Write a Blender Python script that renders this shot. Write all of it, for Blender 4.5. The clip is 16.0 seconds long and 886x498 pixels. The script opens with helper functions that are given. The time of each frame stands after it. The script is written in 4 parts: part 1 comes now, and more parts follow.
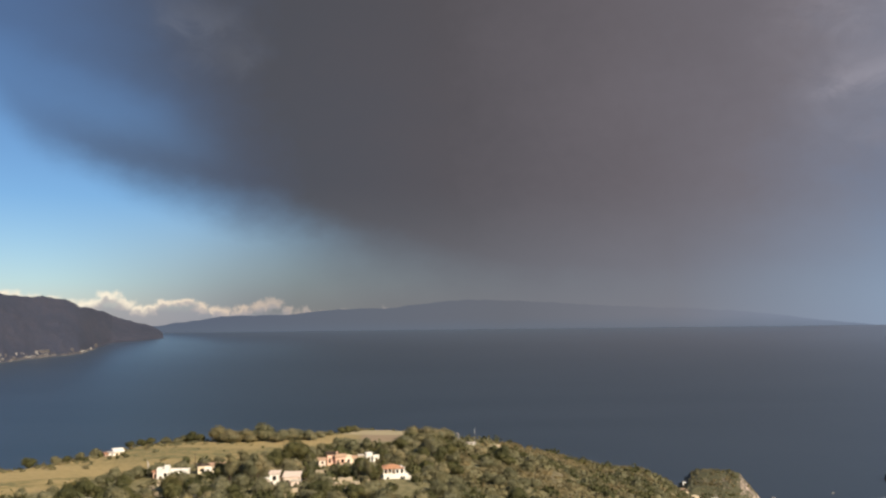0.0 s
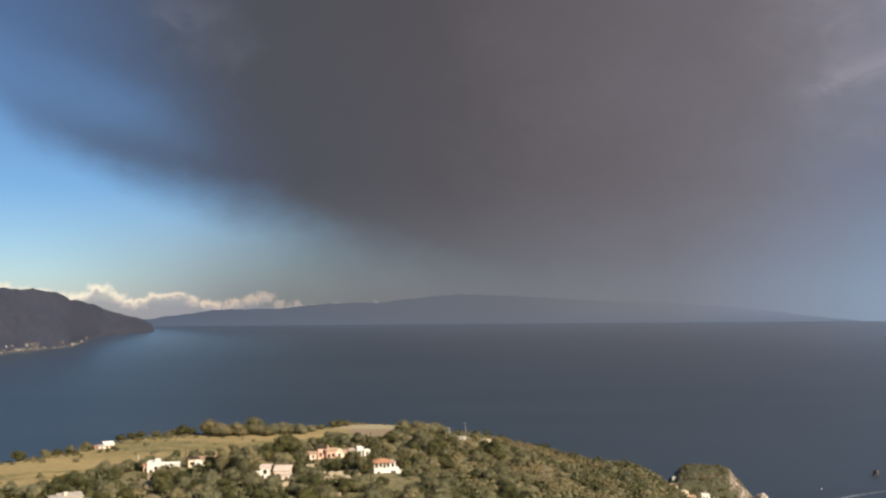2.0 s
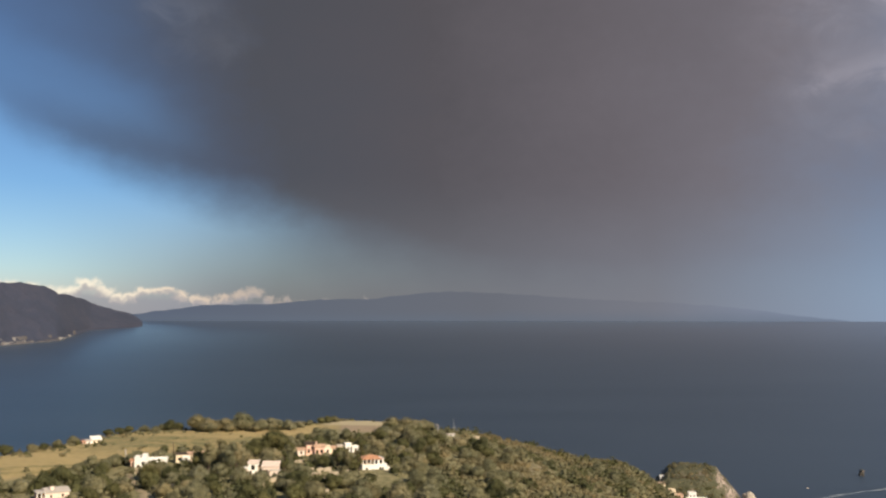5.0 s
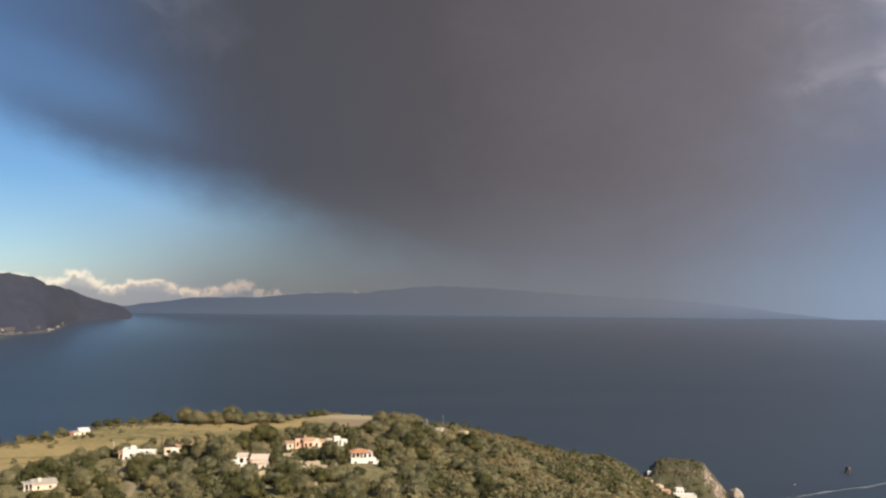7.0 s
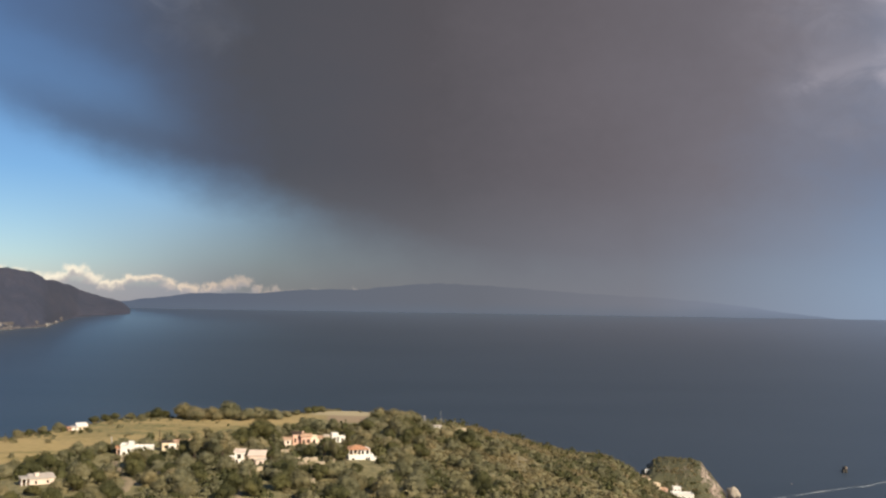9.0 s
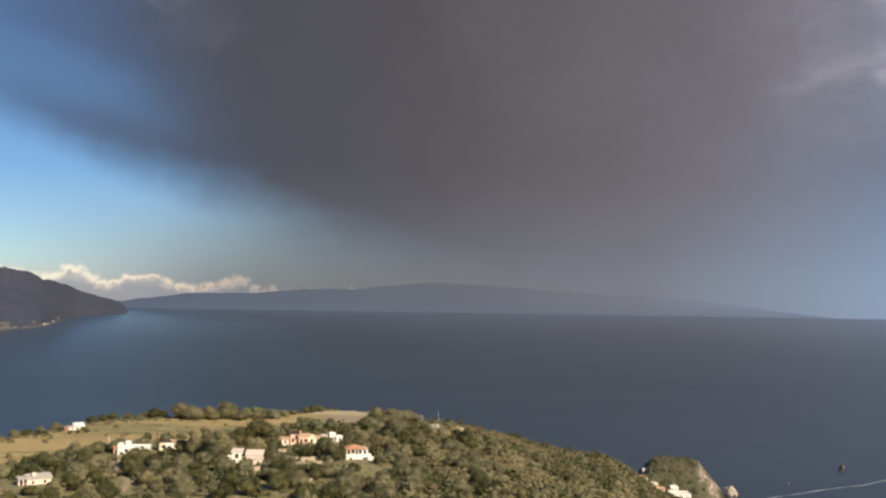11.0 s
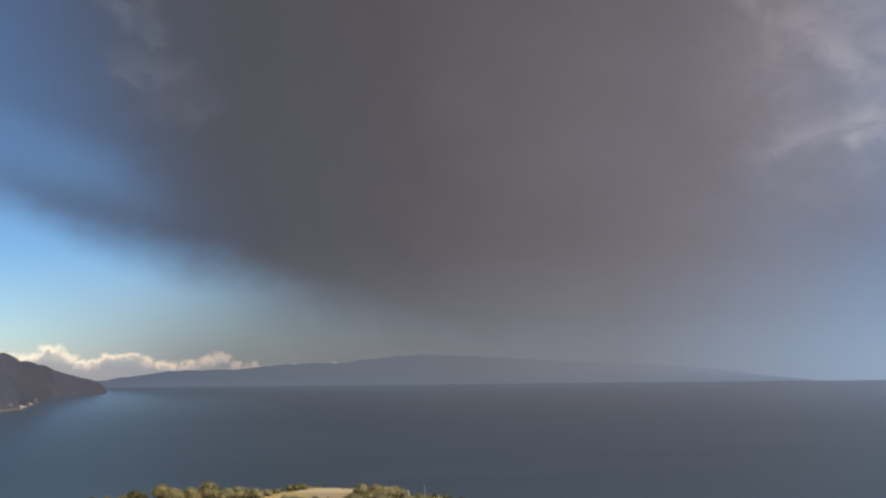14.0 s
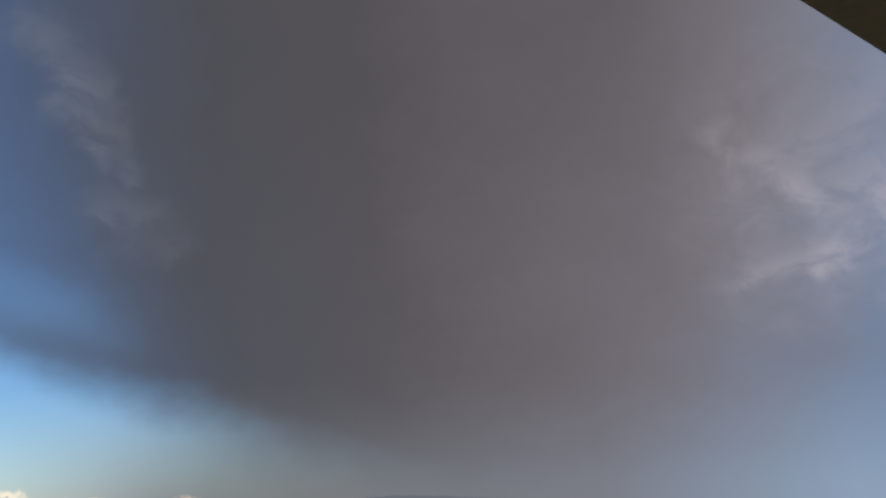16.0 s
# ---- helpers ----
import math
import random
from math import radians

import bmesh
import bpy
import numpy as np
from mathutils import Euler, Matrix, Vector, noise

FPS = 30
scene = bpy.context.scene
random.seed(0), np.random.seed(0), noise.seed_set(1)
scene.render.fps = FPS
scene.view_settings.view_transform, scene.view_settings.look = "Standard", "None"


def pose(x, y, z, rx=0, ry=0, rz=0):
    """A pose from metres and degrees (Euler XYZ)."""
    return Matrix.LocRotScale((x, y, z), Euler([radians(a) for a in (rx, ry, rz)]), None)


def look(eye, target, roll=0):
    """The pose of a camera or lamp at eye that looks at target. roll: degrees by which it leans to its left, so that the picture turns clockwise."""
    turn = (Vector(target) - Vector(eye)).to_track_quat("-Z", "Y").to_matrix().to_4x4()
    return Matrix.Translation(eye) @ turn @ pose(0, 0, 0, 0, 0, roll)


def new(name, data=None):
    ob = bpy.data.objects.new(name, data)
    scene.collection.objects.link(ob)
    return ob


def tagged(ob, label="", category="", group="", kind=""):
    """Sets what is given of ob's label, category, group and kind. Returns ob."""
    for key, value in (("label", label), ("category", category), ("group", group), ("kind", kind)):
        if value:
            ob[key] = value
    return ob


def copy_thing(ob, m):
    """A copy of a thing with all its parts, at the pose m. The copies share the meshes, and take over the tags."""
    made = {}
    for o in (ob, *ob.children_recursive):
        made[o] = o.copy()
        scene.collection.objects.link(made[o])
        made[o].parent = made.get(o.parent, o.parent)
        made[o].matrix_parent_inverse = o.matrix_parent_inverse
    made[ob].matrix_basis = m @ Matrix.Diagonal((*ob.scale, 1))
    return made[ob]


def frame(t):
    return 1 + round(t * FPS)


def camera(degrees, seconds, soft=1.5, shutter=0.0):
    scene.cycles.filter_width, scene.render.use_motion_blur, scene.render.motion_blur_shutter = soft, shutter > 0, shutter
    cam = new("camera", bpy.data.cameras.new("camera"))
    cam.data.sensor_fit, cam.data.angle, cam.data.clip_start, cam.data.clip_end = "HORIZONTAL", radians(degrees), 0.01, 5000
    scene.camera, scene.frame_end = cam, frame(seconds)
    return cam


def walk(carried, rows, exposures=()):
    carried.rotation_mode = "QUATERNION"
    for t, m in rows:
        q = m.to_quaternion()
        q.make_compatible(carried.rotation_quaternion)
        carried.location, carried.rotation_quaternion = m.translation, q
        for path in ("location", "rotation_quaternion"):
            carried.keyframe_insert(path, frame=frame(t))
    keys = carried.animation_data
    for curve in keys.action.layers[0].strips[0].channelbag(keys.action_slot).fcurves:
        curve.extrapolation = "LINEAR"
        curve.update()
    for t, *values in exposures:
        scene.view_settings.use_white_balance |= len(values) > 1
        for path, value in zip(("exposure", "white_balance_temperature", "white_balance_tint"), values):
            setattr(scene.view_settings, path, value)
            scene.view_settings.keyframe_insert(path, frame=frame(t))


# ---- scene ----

# ---- camera ----
EYE = 120.0  # height of the lens above the sea
cam = camera(51.32, 16.0, soft=2.3)

# seconds, yaw, pitch, roll in degrees
TURNS = (
    (0.0, 0.000, 4.996, -0.644), (0.5, -0.079, 5.080, -0.734), (1.0, -0.331, 4.934, -0.598),
    (1.5, -0.328, 4.850, -0.586), (2.0, -0.501, 4.656, -0.384), (2.5, -0.601, 4.615, -0.207),
    (3.0, -0.598, 4.415, -0.306), (3.5, -0.874, 4.511, -0.185), (4.0, -0.986, 4.512, -0.109),
    (6.5, -1.486, 4.245, 0.539), (7.0, -1.693, 4.141, 0.573), (7.5, -1.683, 4.087, 0.602),
    (8.0, -1.768, 4.019, 0.753), (8.5, -1.816, 4.004, 0.931), (9.0, -1.766, 3.969, 0.925),
    (11.5, -2.024, 3.943, 0.811), (12.0, -2.291, 3.992, 0.708), (12.5, -2.706, 3.883, 0.912),
    (13.0, -2.999, 4.087, 0.622), (13.5, -3.357, 5.231, 0.193), (14.0, -3.043, 8.355, -0.572),
    (14.5, -3.384, 10.814, -1.361), (15.0, -4.059, 13.364, -1.582), (15.5, -4.320, 15.748, -1.625),
    (16.0, -4.877, 16.708, -1.597),
)
sway = (14.5, 15.5, 16.0), (0.0, -0.017, 0.0)  # the camera dips a little as it tilts up
walk(cam, [(t, pose(0, 0, EYE + float(np.interp(t, *sway)), 90 + p, 0, y) @ pose(0, 0, 0, 0, 0, r)) for t, y, p, r in TURNS], exposures=((0.0, 0.40), (9.0, 0.42), (12.0, 0.43), (13.0, 0.48), (14.5, 0.46), (16.0, 0.41)))

# ---- node helpers ----


class Tree:
    """A node tree with short calls for arithmetic on sockets and numbers."""

    def __init__(self, tree):
        self.tree = tree
        tree.nodes.clear()

    def put(self, kind, **inputs):
        node = self.tree.nodes.new(kind)
        for key, value in inputs.items():
            self.feed(node.inputs[key.replace("_", " ")], value)
        return node

    def feed(self, socket, value):
        if isinstance(value, bpy.types.NodeSocket):
            self.tree.links.new(value, socket)
        elif socket.type == "RGBA" and len(value) == 3:
            socket.default_value = (*value, 1)
        else:
            socket.default_value = value

    def math(self, op, *args, clamp=False):
        node = self.tree.nodes.new("ShaderNodeMath")
        node.operation, node.use_clamp = op, clamp
        for socket, value in zip(node.inputs, args):
            self.feed(socket, value)
        return node.outputs[0]

    def add(self, a, b):
        return self.math("ADD", a, b)

    def sub(self, a, b):
        return self.math("SUBTRACT", a, b)

    def mul(self, a, b, *more):
        out = self.math("MULTIPLY", a, b)
        for c in more:
            out = self.math("MULTIPLY", out, c)
        return out

    def step(self, value, low, high, a=0.0, b=1.0):
        """A smooth step from a to b while value goes from low to high."""
        node = self.tree.nodes.new("ShaderNodeMapRange")
        node.interpolation_type = "SMOOTHSTEP"
        for key, v in (("Value", value), ("From Min", low), ("From Max", high), ("To Min", a), ("To Max", b)):
            self.feed(node.inputs[key], v)
        return node.outputs[0]

    def curve(self, value, points):
        """A soft curve through (value, result) points."""
        low, high = points[0][0], points[-1][0]
        top = max(p[1] for p in points) or 1.0
        node = self.tree.nodes.new("ShaderNodeValToRGB")
        ramp = node.color_ramp
        ramp.interpolation = "B_SPLINE" if len(points) > 6 else "LINEAR"
        for n, (x, y) in enumerate(points):
            e = ramp.elements[n] if n < 2 else ramp.elements.new(1.0)
            e.position = (x - low) / (high - low)
            e.color = (y / top, y / top, y / top, 1)
        self.feed(node.inputs[0], self.mul(self.sub(value, low), 1.0 / (high - low)))
        return self.mul(node.outputs[0], top)

    def ramp(self, value, stops, low=0.0, high=1.0):
        node = self.tree.nodes.new("ShaderNodeValToRGB")
        for n, (x, colour) in enumerate(stops):
            e = node.color_ramp.elements[n] if n < 2 else node.color_ramp.elements.new(1.0)
            e.position = (x - low) / (high - low)
            e.color = (*colour, 1)
        if (low, high) != (0.0, 1.0):
            value = self.mul(self.sub(value, low), 1.0 / (high - low))
        self.feed(node.inputs[0], value)
        return node.outputs[0]

    def mix(self, factor, a, b, blend="MIX"):
        node = self.tree.nodes.new("ShaderNodeMix")
        node.data_type, node.blend_type = "RGBA", blend
        for socket, v in zip((node.inputs[0], node.inputs[6], node.inputs[7]), (factor, a, b)):
            self.feed(socket, v)
        return node.outputs[2]

    def noise(self, vector, scale, detail=4.0, rough=0.55, distortion=0.0):
        node = self.put("ShaderNodeTexNoise", Vector=vector, Scale=scale, Detail=detail, Roughness=rough, Distortion=distortion)
        return node.outputs[0]

    def stretch(self, vector, scale, shift=(0, 0, 0)):
        return self.put("ShaderNodeMapping", Vector=vector, Scale=scale, Location=shift).outputs[0]

    def join(self, x, y, z):
        return self.put("ShaderNodeCombineXYZ", X=x, Y=y, Z=z).outputs[0]


def srgb(r, g, b, k=1.0):
    """A linear colour from 0 to 255 display values."""
    return tuple(k * ((c / 255 + 0.055) / 1.055) ** 2.4 for c in (r, g, b))


# ---- light ----
SUN_AZIMUTH, SUN_HEIGHT = 140.0, 30.0  # clockwise from straight ahead; the sun stands behind, to the right

sun = new("sun", bpy.data.lights.new("sun", "SUN"))
sun.data.energy, sun.data.angle, sun.data.color = 4.8, radians(0.6), (1.0, 0.85, 0.63)
sun.matrix_world = look((0, 0, 0), (
    -math.sin(radians(SUN_AZIMUTH)) * math.cos(radians(SUN_HEIGHT)),
    -math.cos(radians(SUN_AZIMUTH)) * math.cos(radians(SUN_HEIGHT)), -math.sin(radians(SUN_HEIGHT))))

world = bpy.data.worlds.new("sky")
scene.world = world
world.use_nodes = True


def build_sky():
    """A clear sky, a plume of volcanic ash drifting across it, low cumulus and a few wisps."""
    n = Tree(world.node_tree)
    strength = 0.08
    k = 2 ** -0.4 / strength
    ray = n.put("ShaderNodeTexCoord").outputs["Generated"]
    axis = n.put("ShaderNodeSeparateXYZ", Vector=ray)
    x, y, z = axis.outputs
    az = n.mul(n.math("ARCTAN2", x, y), 180 / math.pi)
    el = n.mul(n.math("ARCSINE", z), 180 / math.pi)
    flat = n.join(az, el, 0.0)

    sky = n.tree.nodes.new("ShaderNodeTexSky")
    sky.sky_type, sky.sun_disc = "NISHITA", False
    sky.sun_elevation, sky.sun_rotation = radians(SUN_HEIGHT), radians(SUN_AZIMUTH)
    sky.air_density, sky.dust_density, sky.ozone_density = 1.0, 0.6, 1.6
    colour = sky.outputs[0]
    colour = n.mix(1.0, colour, n.ramp(el, ((0, (0.87, 0.76, 0.86)), (3, (0.71, 0.82, 0.96)), (8, (0.50, 0.70, 0.93)), (18, (0.46, 0.585, 0.74)), (34, (0.52, 0.60, 0.76)), (60, (0.9, 0.95, 1.0))), 0, 60), "MULTIPLY")

    # the ash plume: its lower edge sinks from the left to the horizon, its left edge is torn into slanting fingers
    soft = n.sub(n.noise(n.stretch(flat, (0.10, 0.16, 1)), 1.0, 5, 0.5), 0.5)
    fine = n.sub(n.noise(n.stretch(flat, (0.35, 0.5, 1)), 1.0, 4, 0.55), 0.5)
    grain = n.sub(n.noise(n.stretch(flat, (0.9, 1.1, 1)), 1.0, 3, 0.6), 0.5)
    lower = n.curve(az, ((-40, 21.0), (-27.5, 15.6), (-24.5, 12.2), (-21, 10.4), (-17, 9.5), (-12, 8.5), (-6, 6.6), (0, 4.6), (6, 3.0), (40, 3.0)))
    height = n.add(n.sub(el, lower), n.add(n.mul(soft, 1.4), n.mul(fine, 1.5)))
    below = n.step(height, n.step(az, -22, -8, -2.4, -5.0), 1.0)
    fall = n.mul(n.step(height, -8.5, 1.5), n.step(az, -17, -4))
    below = n.math("MAXIMUM", below, fall)
    turned = n.put("ShaderNodeMapping", Vector=flat, Rotation=(0, 0, radians(22)), Scale=(0.045, 0.13, 1)).outputs[0]
    streak = n.sub(n.noise(turned, 1.0, 2, 0.45), 0.5)
    edge = n.add(n.add(az, n.add(n.mul(soft, 7.0), n.mul(streak, 7.0))), n.mul(n.step(el, 9, 32), 3.0))
    left = n.add(n.mul(n.step(edge, -27.5, -11.5), 0.42), n.mul(n.step(edge, -46, -19.0), 0.58))
    slant = n.add(n.add(el, n.mul(n.add(az, 20.0), 0.34)), n.add(n.mul(soft, 1.6), n.mul(fine, 1.4)))
    thin = n.mul(n.step(n.math("ABSOLUTE", n.sub(slant, 13.2)), 2.6, 0.2), n.step(az, -11.5, -21), 0.30)
    plume = n.mul(below, left, n.step(az, 80, 45), n.mul(n.step(el, 75, 45), 0.985))
    plume = n.mul(plume, n.sub(1.0, thin))
    across = n.sub(n.add(n.add(az, n.mul(n.sub(el, 10.0), 0.10)), n.add(n.mul(soft, 8.0), n.mul(grain, 2.4))), n.mul(n.math("MAXIMUM", n.sub(el, 6), 0.0), n.step(az, 5, 20, 0.0, 0.42)))
    ash = n.ramp(across, (
        (-30, srgb(80, 102, 142, k)), (-18, srgb(79, 90, 112, k)), (-9, srgb(80, 81, 88, k)), (1, srgb(88, 84, 88, k)),
        (10, srgb(105, 99, 104, k)), (17, srgb(115, 110, 117, k)), (23, srgb(120, 122, 136, k)), (32, srgb(113, 134, 165, k))), -30, 32)
    ash = n.mix(n.mul(n.step(el, 12, 30), n.step(az, 26, 10), 0.36), ash, srgb(76, 74, 77, k))
    colour = n.mix(plume, colour, ash)

    # light haze that lies along the horizon under the plume
    haze = n.mul(n.step(el, 9.5, 0.5), n.step(az, -25, -11), 0.86)
    colour = n.mix(haze, colour, n.ramp(az, ((-16, srgb(132, 139, 150, k)), (-9, srgb(111, 115, 120, k)), (-3, srgb(110, 112, 119, k)), (14, srgb(121, 124, 135, k)), (28, srgb(140, 161, 187, k))), -16, 28))

    # low cumulus over the far coast: a grey layer with sunlit rounded heads
    roll = n.noise(n.stretch(flat, (1, 1, 1), (7.3, 0.4, 0)), 1.3, 5, 0.6)
    curl = n.noise(n.stretch(flat, (1, 1, 1), (2.3, 9.4, 0)), 1.5, 5, 0.6)
    wa, we = n.add(az, n.mul(n.sub(roll, 0.5), 1.9)), n.add(n.add(el, 0.05), n.mul(n.sub(curl, 0.5), 0.9))
    heads, shade = -1.0, -1.0
    for a, e, r in ((-26.4, 2.0, 0.8), (-25.2, 2.0, 0.6), (-24.1, 1.9, 0.55), (-22.9, 1.75, 0.50), (-22.0, 1.6, 0.45), (-21.2, 1.65, 0.45),
                    (-20.5, 1.75, 0.42), (-19.9, 2.1, 0.50), (-19.2, 1.7, 0.45), (-18.3, 1.4, 0.45), (-17.4, 1.45, 0.35), (-16.8, 1.75, 0.36),
                    (-16.1, 1.75, 0.33), (-15.5, 1.85, 0.36), (-14.8, 1.5, 0.40), (-13.6, 1.25, 0.45), (-12.3, 1.3, 0.40), (-11.3, 1.55, 0.42),
                    (-10.5, 1.72, 0.42), (-9.6, 1.25, 0.32), (-8.5, 1.2, 0.36), (-7.5, 1.05, 0.35), (-6.0, 1.15, 0.25), (-3.7, 1.38, 0.15)):
        u, v = n.mul(n.sub(wa, a), 1 / (1.7 * r)), n.mul(n.sub(we, e), 1 / r)
        near = n.sub(1.0, n.math("SQRT", n.add(n.mul(u, u), n.mul(v, v))))
        heads = n.math("MAXIMUM", heads, near)
        shade = n.math("MAXIMUM", shade, n.sub(near, n.mul(v, 1.3)))
    layer = n.step(n.sub(n.curve(az, ((-60, 2.0), (-20, 1.65), (-14, 1.35), (-9, 1.05), (-4, 0.5), (0, 0.0))), n.add(el, n.mul(n.sub(curl, 0.5), 0.5))), -0.15, 0.35)
    colour = n.mix(n.mul(layer, n.step(az, 0, -8), 0.72), colour, srgb(152, 153, 161, k))
    lit = n.mul(n.step(n.add(shade, n.mul(n.sub(roll, 0.5), 0.5)), 1.45, 0.35), n.step(az, -3, -18, 0.55, 1.0))
    glow = n.ramp(az, ((-20, srgb(255, 243, 220, k)), (-12, srgb(232, 206, 182, k)), (-6, srgb(200, 184, 172, k))), -20, -4)
    colour = n.mix(n.mul(n.step(heads, -0.12, 0.62), n.step(az, -4, -17, 0.38, 0.92)), colour, n.mix(lit, srgb(166, 162, 166, k), glow))

    # wisps on both sides of the plume
    warp = n.noise(n.stretch(flat, (0.28, 0.34, 1), (4.0, 2.0, 0)), 1.0, 5, 0.6)
    veil = n.noise(n.stretch(flat, (0.30, 0.42, 1), (1.3, 7.1, 0)), 1.0, 6, 0.58, 0.8)
    sa, se = n.add(az, n.mul(n.sub(warp, 0.5), 4.0)), n.add(el, n.mul(n.sub(veil, 0.5), 3.6))

    def strand(a, e, b, f, wide):
        """A soft strand from one direction to another."""
        da, de = b - a, f - e
        pa, pe = n.sub(sa, a), n.sub(se, e)
        h = n.math("MULTIPLY", n.add(n.mul(pa, da), n.mul(pe, de)), 1 / (da * da + de * de), clamp=True)
        qa, qe = n.sub(pa, n.mul(h, da)), n.sub(pe, n.mul(h, de))
        soft_edge = n.step(n.math("SQRT", n.add(n.mul(qa, qa), n.mul(qe, qe))), wide * 1.9, 0.0)
        return n.mul(soft_edge, soft_edge)

    def wisps(rows, tint, most):
        total = 0.0
        for *ends, wide, amount in rows:
            total = n.math("MAXIMUM", total, n.mul(strand(*ends, wide), amount))
        return n.mix(n.mul(total, n.step(veil, 0.25, 0.75, 0.3, 1.0), most), colour, srgb(*tint, k))

    colour = wisps(((25.5, 19.0, 33.0, 22.0, 5.5, 0.36), (25.0, 14.5, 35.0, 14.0, 4.0, 0.28), (24.0, 23.5, 30.0, 26.0, 4.0, 0.15), (29.0, 17.0, 34.0, 17.5, 2.4, 0.50),
                    (22.8, 22.2, 25.2, 20.2, 1.8, 0.40), (25.2, 20.2, 28.2, 18.0, 2.0, 0.66), (28.2, 18.0, 31.0, 18.6, 1.8, 0.66), (31.0, 18.6, 35.0, 19.4, 2.2, 0.7),
                    (31.8, 18.2, 31.2, 16.2, 1.8, 0.86), (31.2, 16.2, 28.2, 14.6, 1.7, 0.86), (28.2, 14.6, 24.0, 13.9, 1.6, 0.55)), (184, 178, 188), 0.74)
    colour = wisps(((-22.0, 28.0, -20.0, 27.6, 1.6, 0.80), (-20.4, 27.6, -17.6, 25.6, 1.3, 0.75), (-19.4, 24.4, -16.4, 22.8, 1.2, 0.80), (-18.4, 25.2, -16.4, 24.2, 1.3, 0.5),
                    (-16.6, 23.0, -15.2, 20.8, 1.3, 0.65), (-16.4, 18.6, -13.2, 18.0, 1.5, 0.60), (-15.2, 17.4, -12.4, 16.8, 1.6, 0.35)), (142, 145, 156), 0.36)

    back = n.put("ShaderNodeBackground", Color=colour, Strength=strength)
    n.tree.links.new(back.outputs[0], n.put("ShaderNodeOutputWorld").inputs[0])


build_sky()

# ---- materials ----


def material(name, paint):
    m = bpy.data.materials.new(name)
    m.use_nodes = True
    n = Tree(m.node_tree)
    shader = paint(n)
    n.tree.links.new(shader, n.put("ShaderNodeOutputMaterial").inputs[0])
    return m


def surface(n, colour, rough=0.85, bump=None, distance=0.1, metal=0.0, **more):
    node = n.put("ShaderNodeBsdfPrincipled", Base_Color=colour, Roughness=rough, Metallic=metal, **more)
    if bump is not None:
        relief = n.put("ShaderNodeBump", Height=bump, Distance=distance, Strength=1.0)
        n.tree.links.new(relief.outputs[0], node.inputs["Normal"])
    return node.outputs[0]


def place(n):
    return n.put("ShaderNodeNewGeometry").outputs["Position"]


def plain(name, colour, rough=0.8, vary=0.25, scale=0.6, bump=0.02, metal=0.0):
    """Paint, plaster or metal with stains at two scales."""
    def paint(n):
        p = place(n)
        big, small = n.noise(p, scale, 4), n.noise(p, scale * 9, 5)
        tone = n.add(n.mul(n.sub(big, 0.5), vary * 2), n.add(n.mul(n.sub(small, 0.5), vary), 1.0))
        dark = n.put("ShaderNodeMix", Factor=1.0)
        dark.data_type, dark.blend_type = "RGBA", "MULTIPLY"
        n.feed(dark.inputs[0], 1.0)
        n.feed(dark.inputs[6], colour)
        n.feed(dark.inputs[7], n.join(tone, tone, tone))
        return surface(n, dark.outputs[2], rough, small, bump, metal)
    return material(name, paint)


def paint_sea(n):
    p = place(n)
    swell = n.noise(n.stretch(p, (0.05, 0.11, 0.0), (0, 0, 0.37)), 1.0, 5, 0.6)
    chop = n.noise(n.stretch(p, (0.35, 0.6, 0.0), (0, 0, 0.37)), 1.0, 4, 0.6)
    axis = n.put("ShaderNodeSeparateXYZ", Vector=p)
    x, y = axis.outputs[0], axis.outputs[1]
    # gloss, specular and coat grow with distance, brightening the far sea in place of haze
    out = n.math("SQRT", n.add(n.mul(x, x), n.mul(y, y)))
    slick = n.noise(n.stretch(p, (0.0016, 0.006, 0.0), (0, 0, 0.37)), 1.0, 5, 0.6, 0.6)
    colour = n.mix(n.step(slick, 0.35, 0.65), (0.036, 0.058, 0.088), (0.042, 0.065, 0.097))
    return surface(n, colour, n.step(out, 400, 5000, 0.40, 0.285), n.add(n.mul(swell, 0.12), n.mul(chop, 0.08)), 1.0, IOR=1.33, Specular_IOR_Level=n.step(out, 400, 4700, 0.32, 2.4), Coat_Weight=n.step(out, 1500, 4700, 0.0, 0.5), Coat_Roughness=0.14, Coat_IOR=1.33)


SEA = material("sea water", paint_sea)


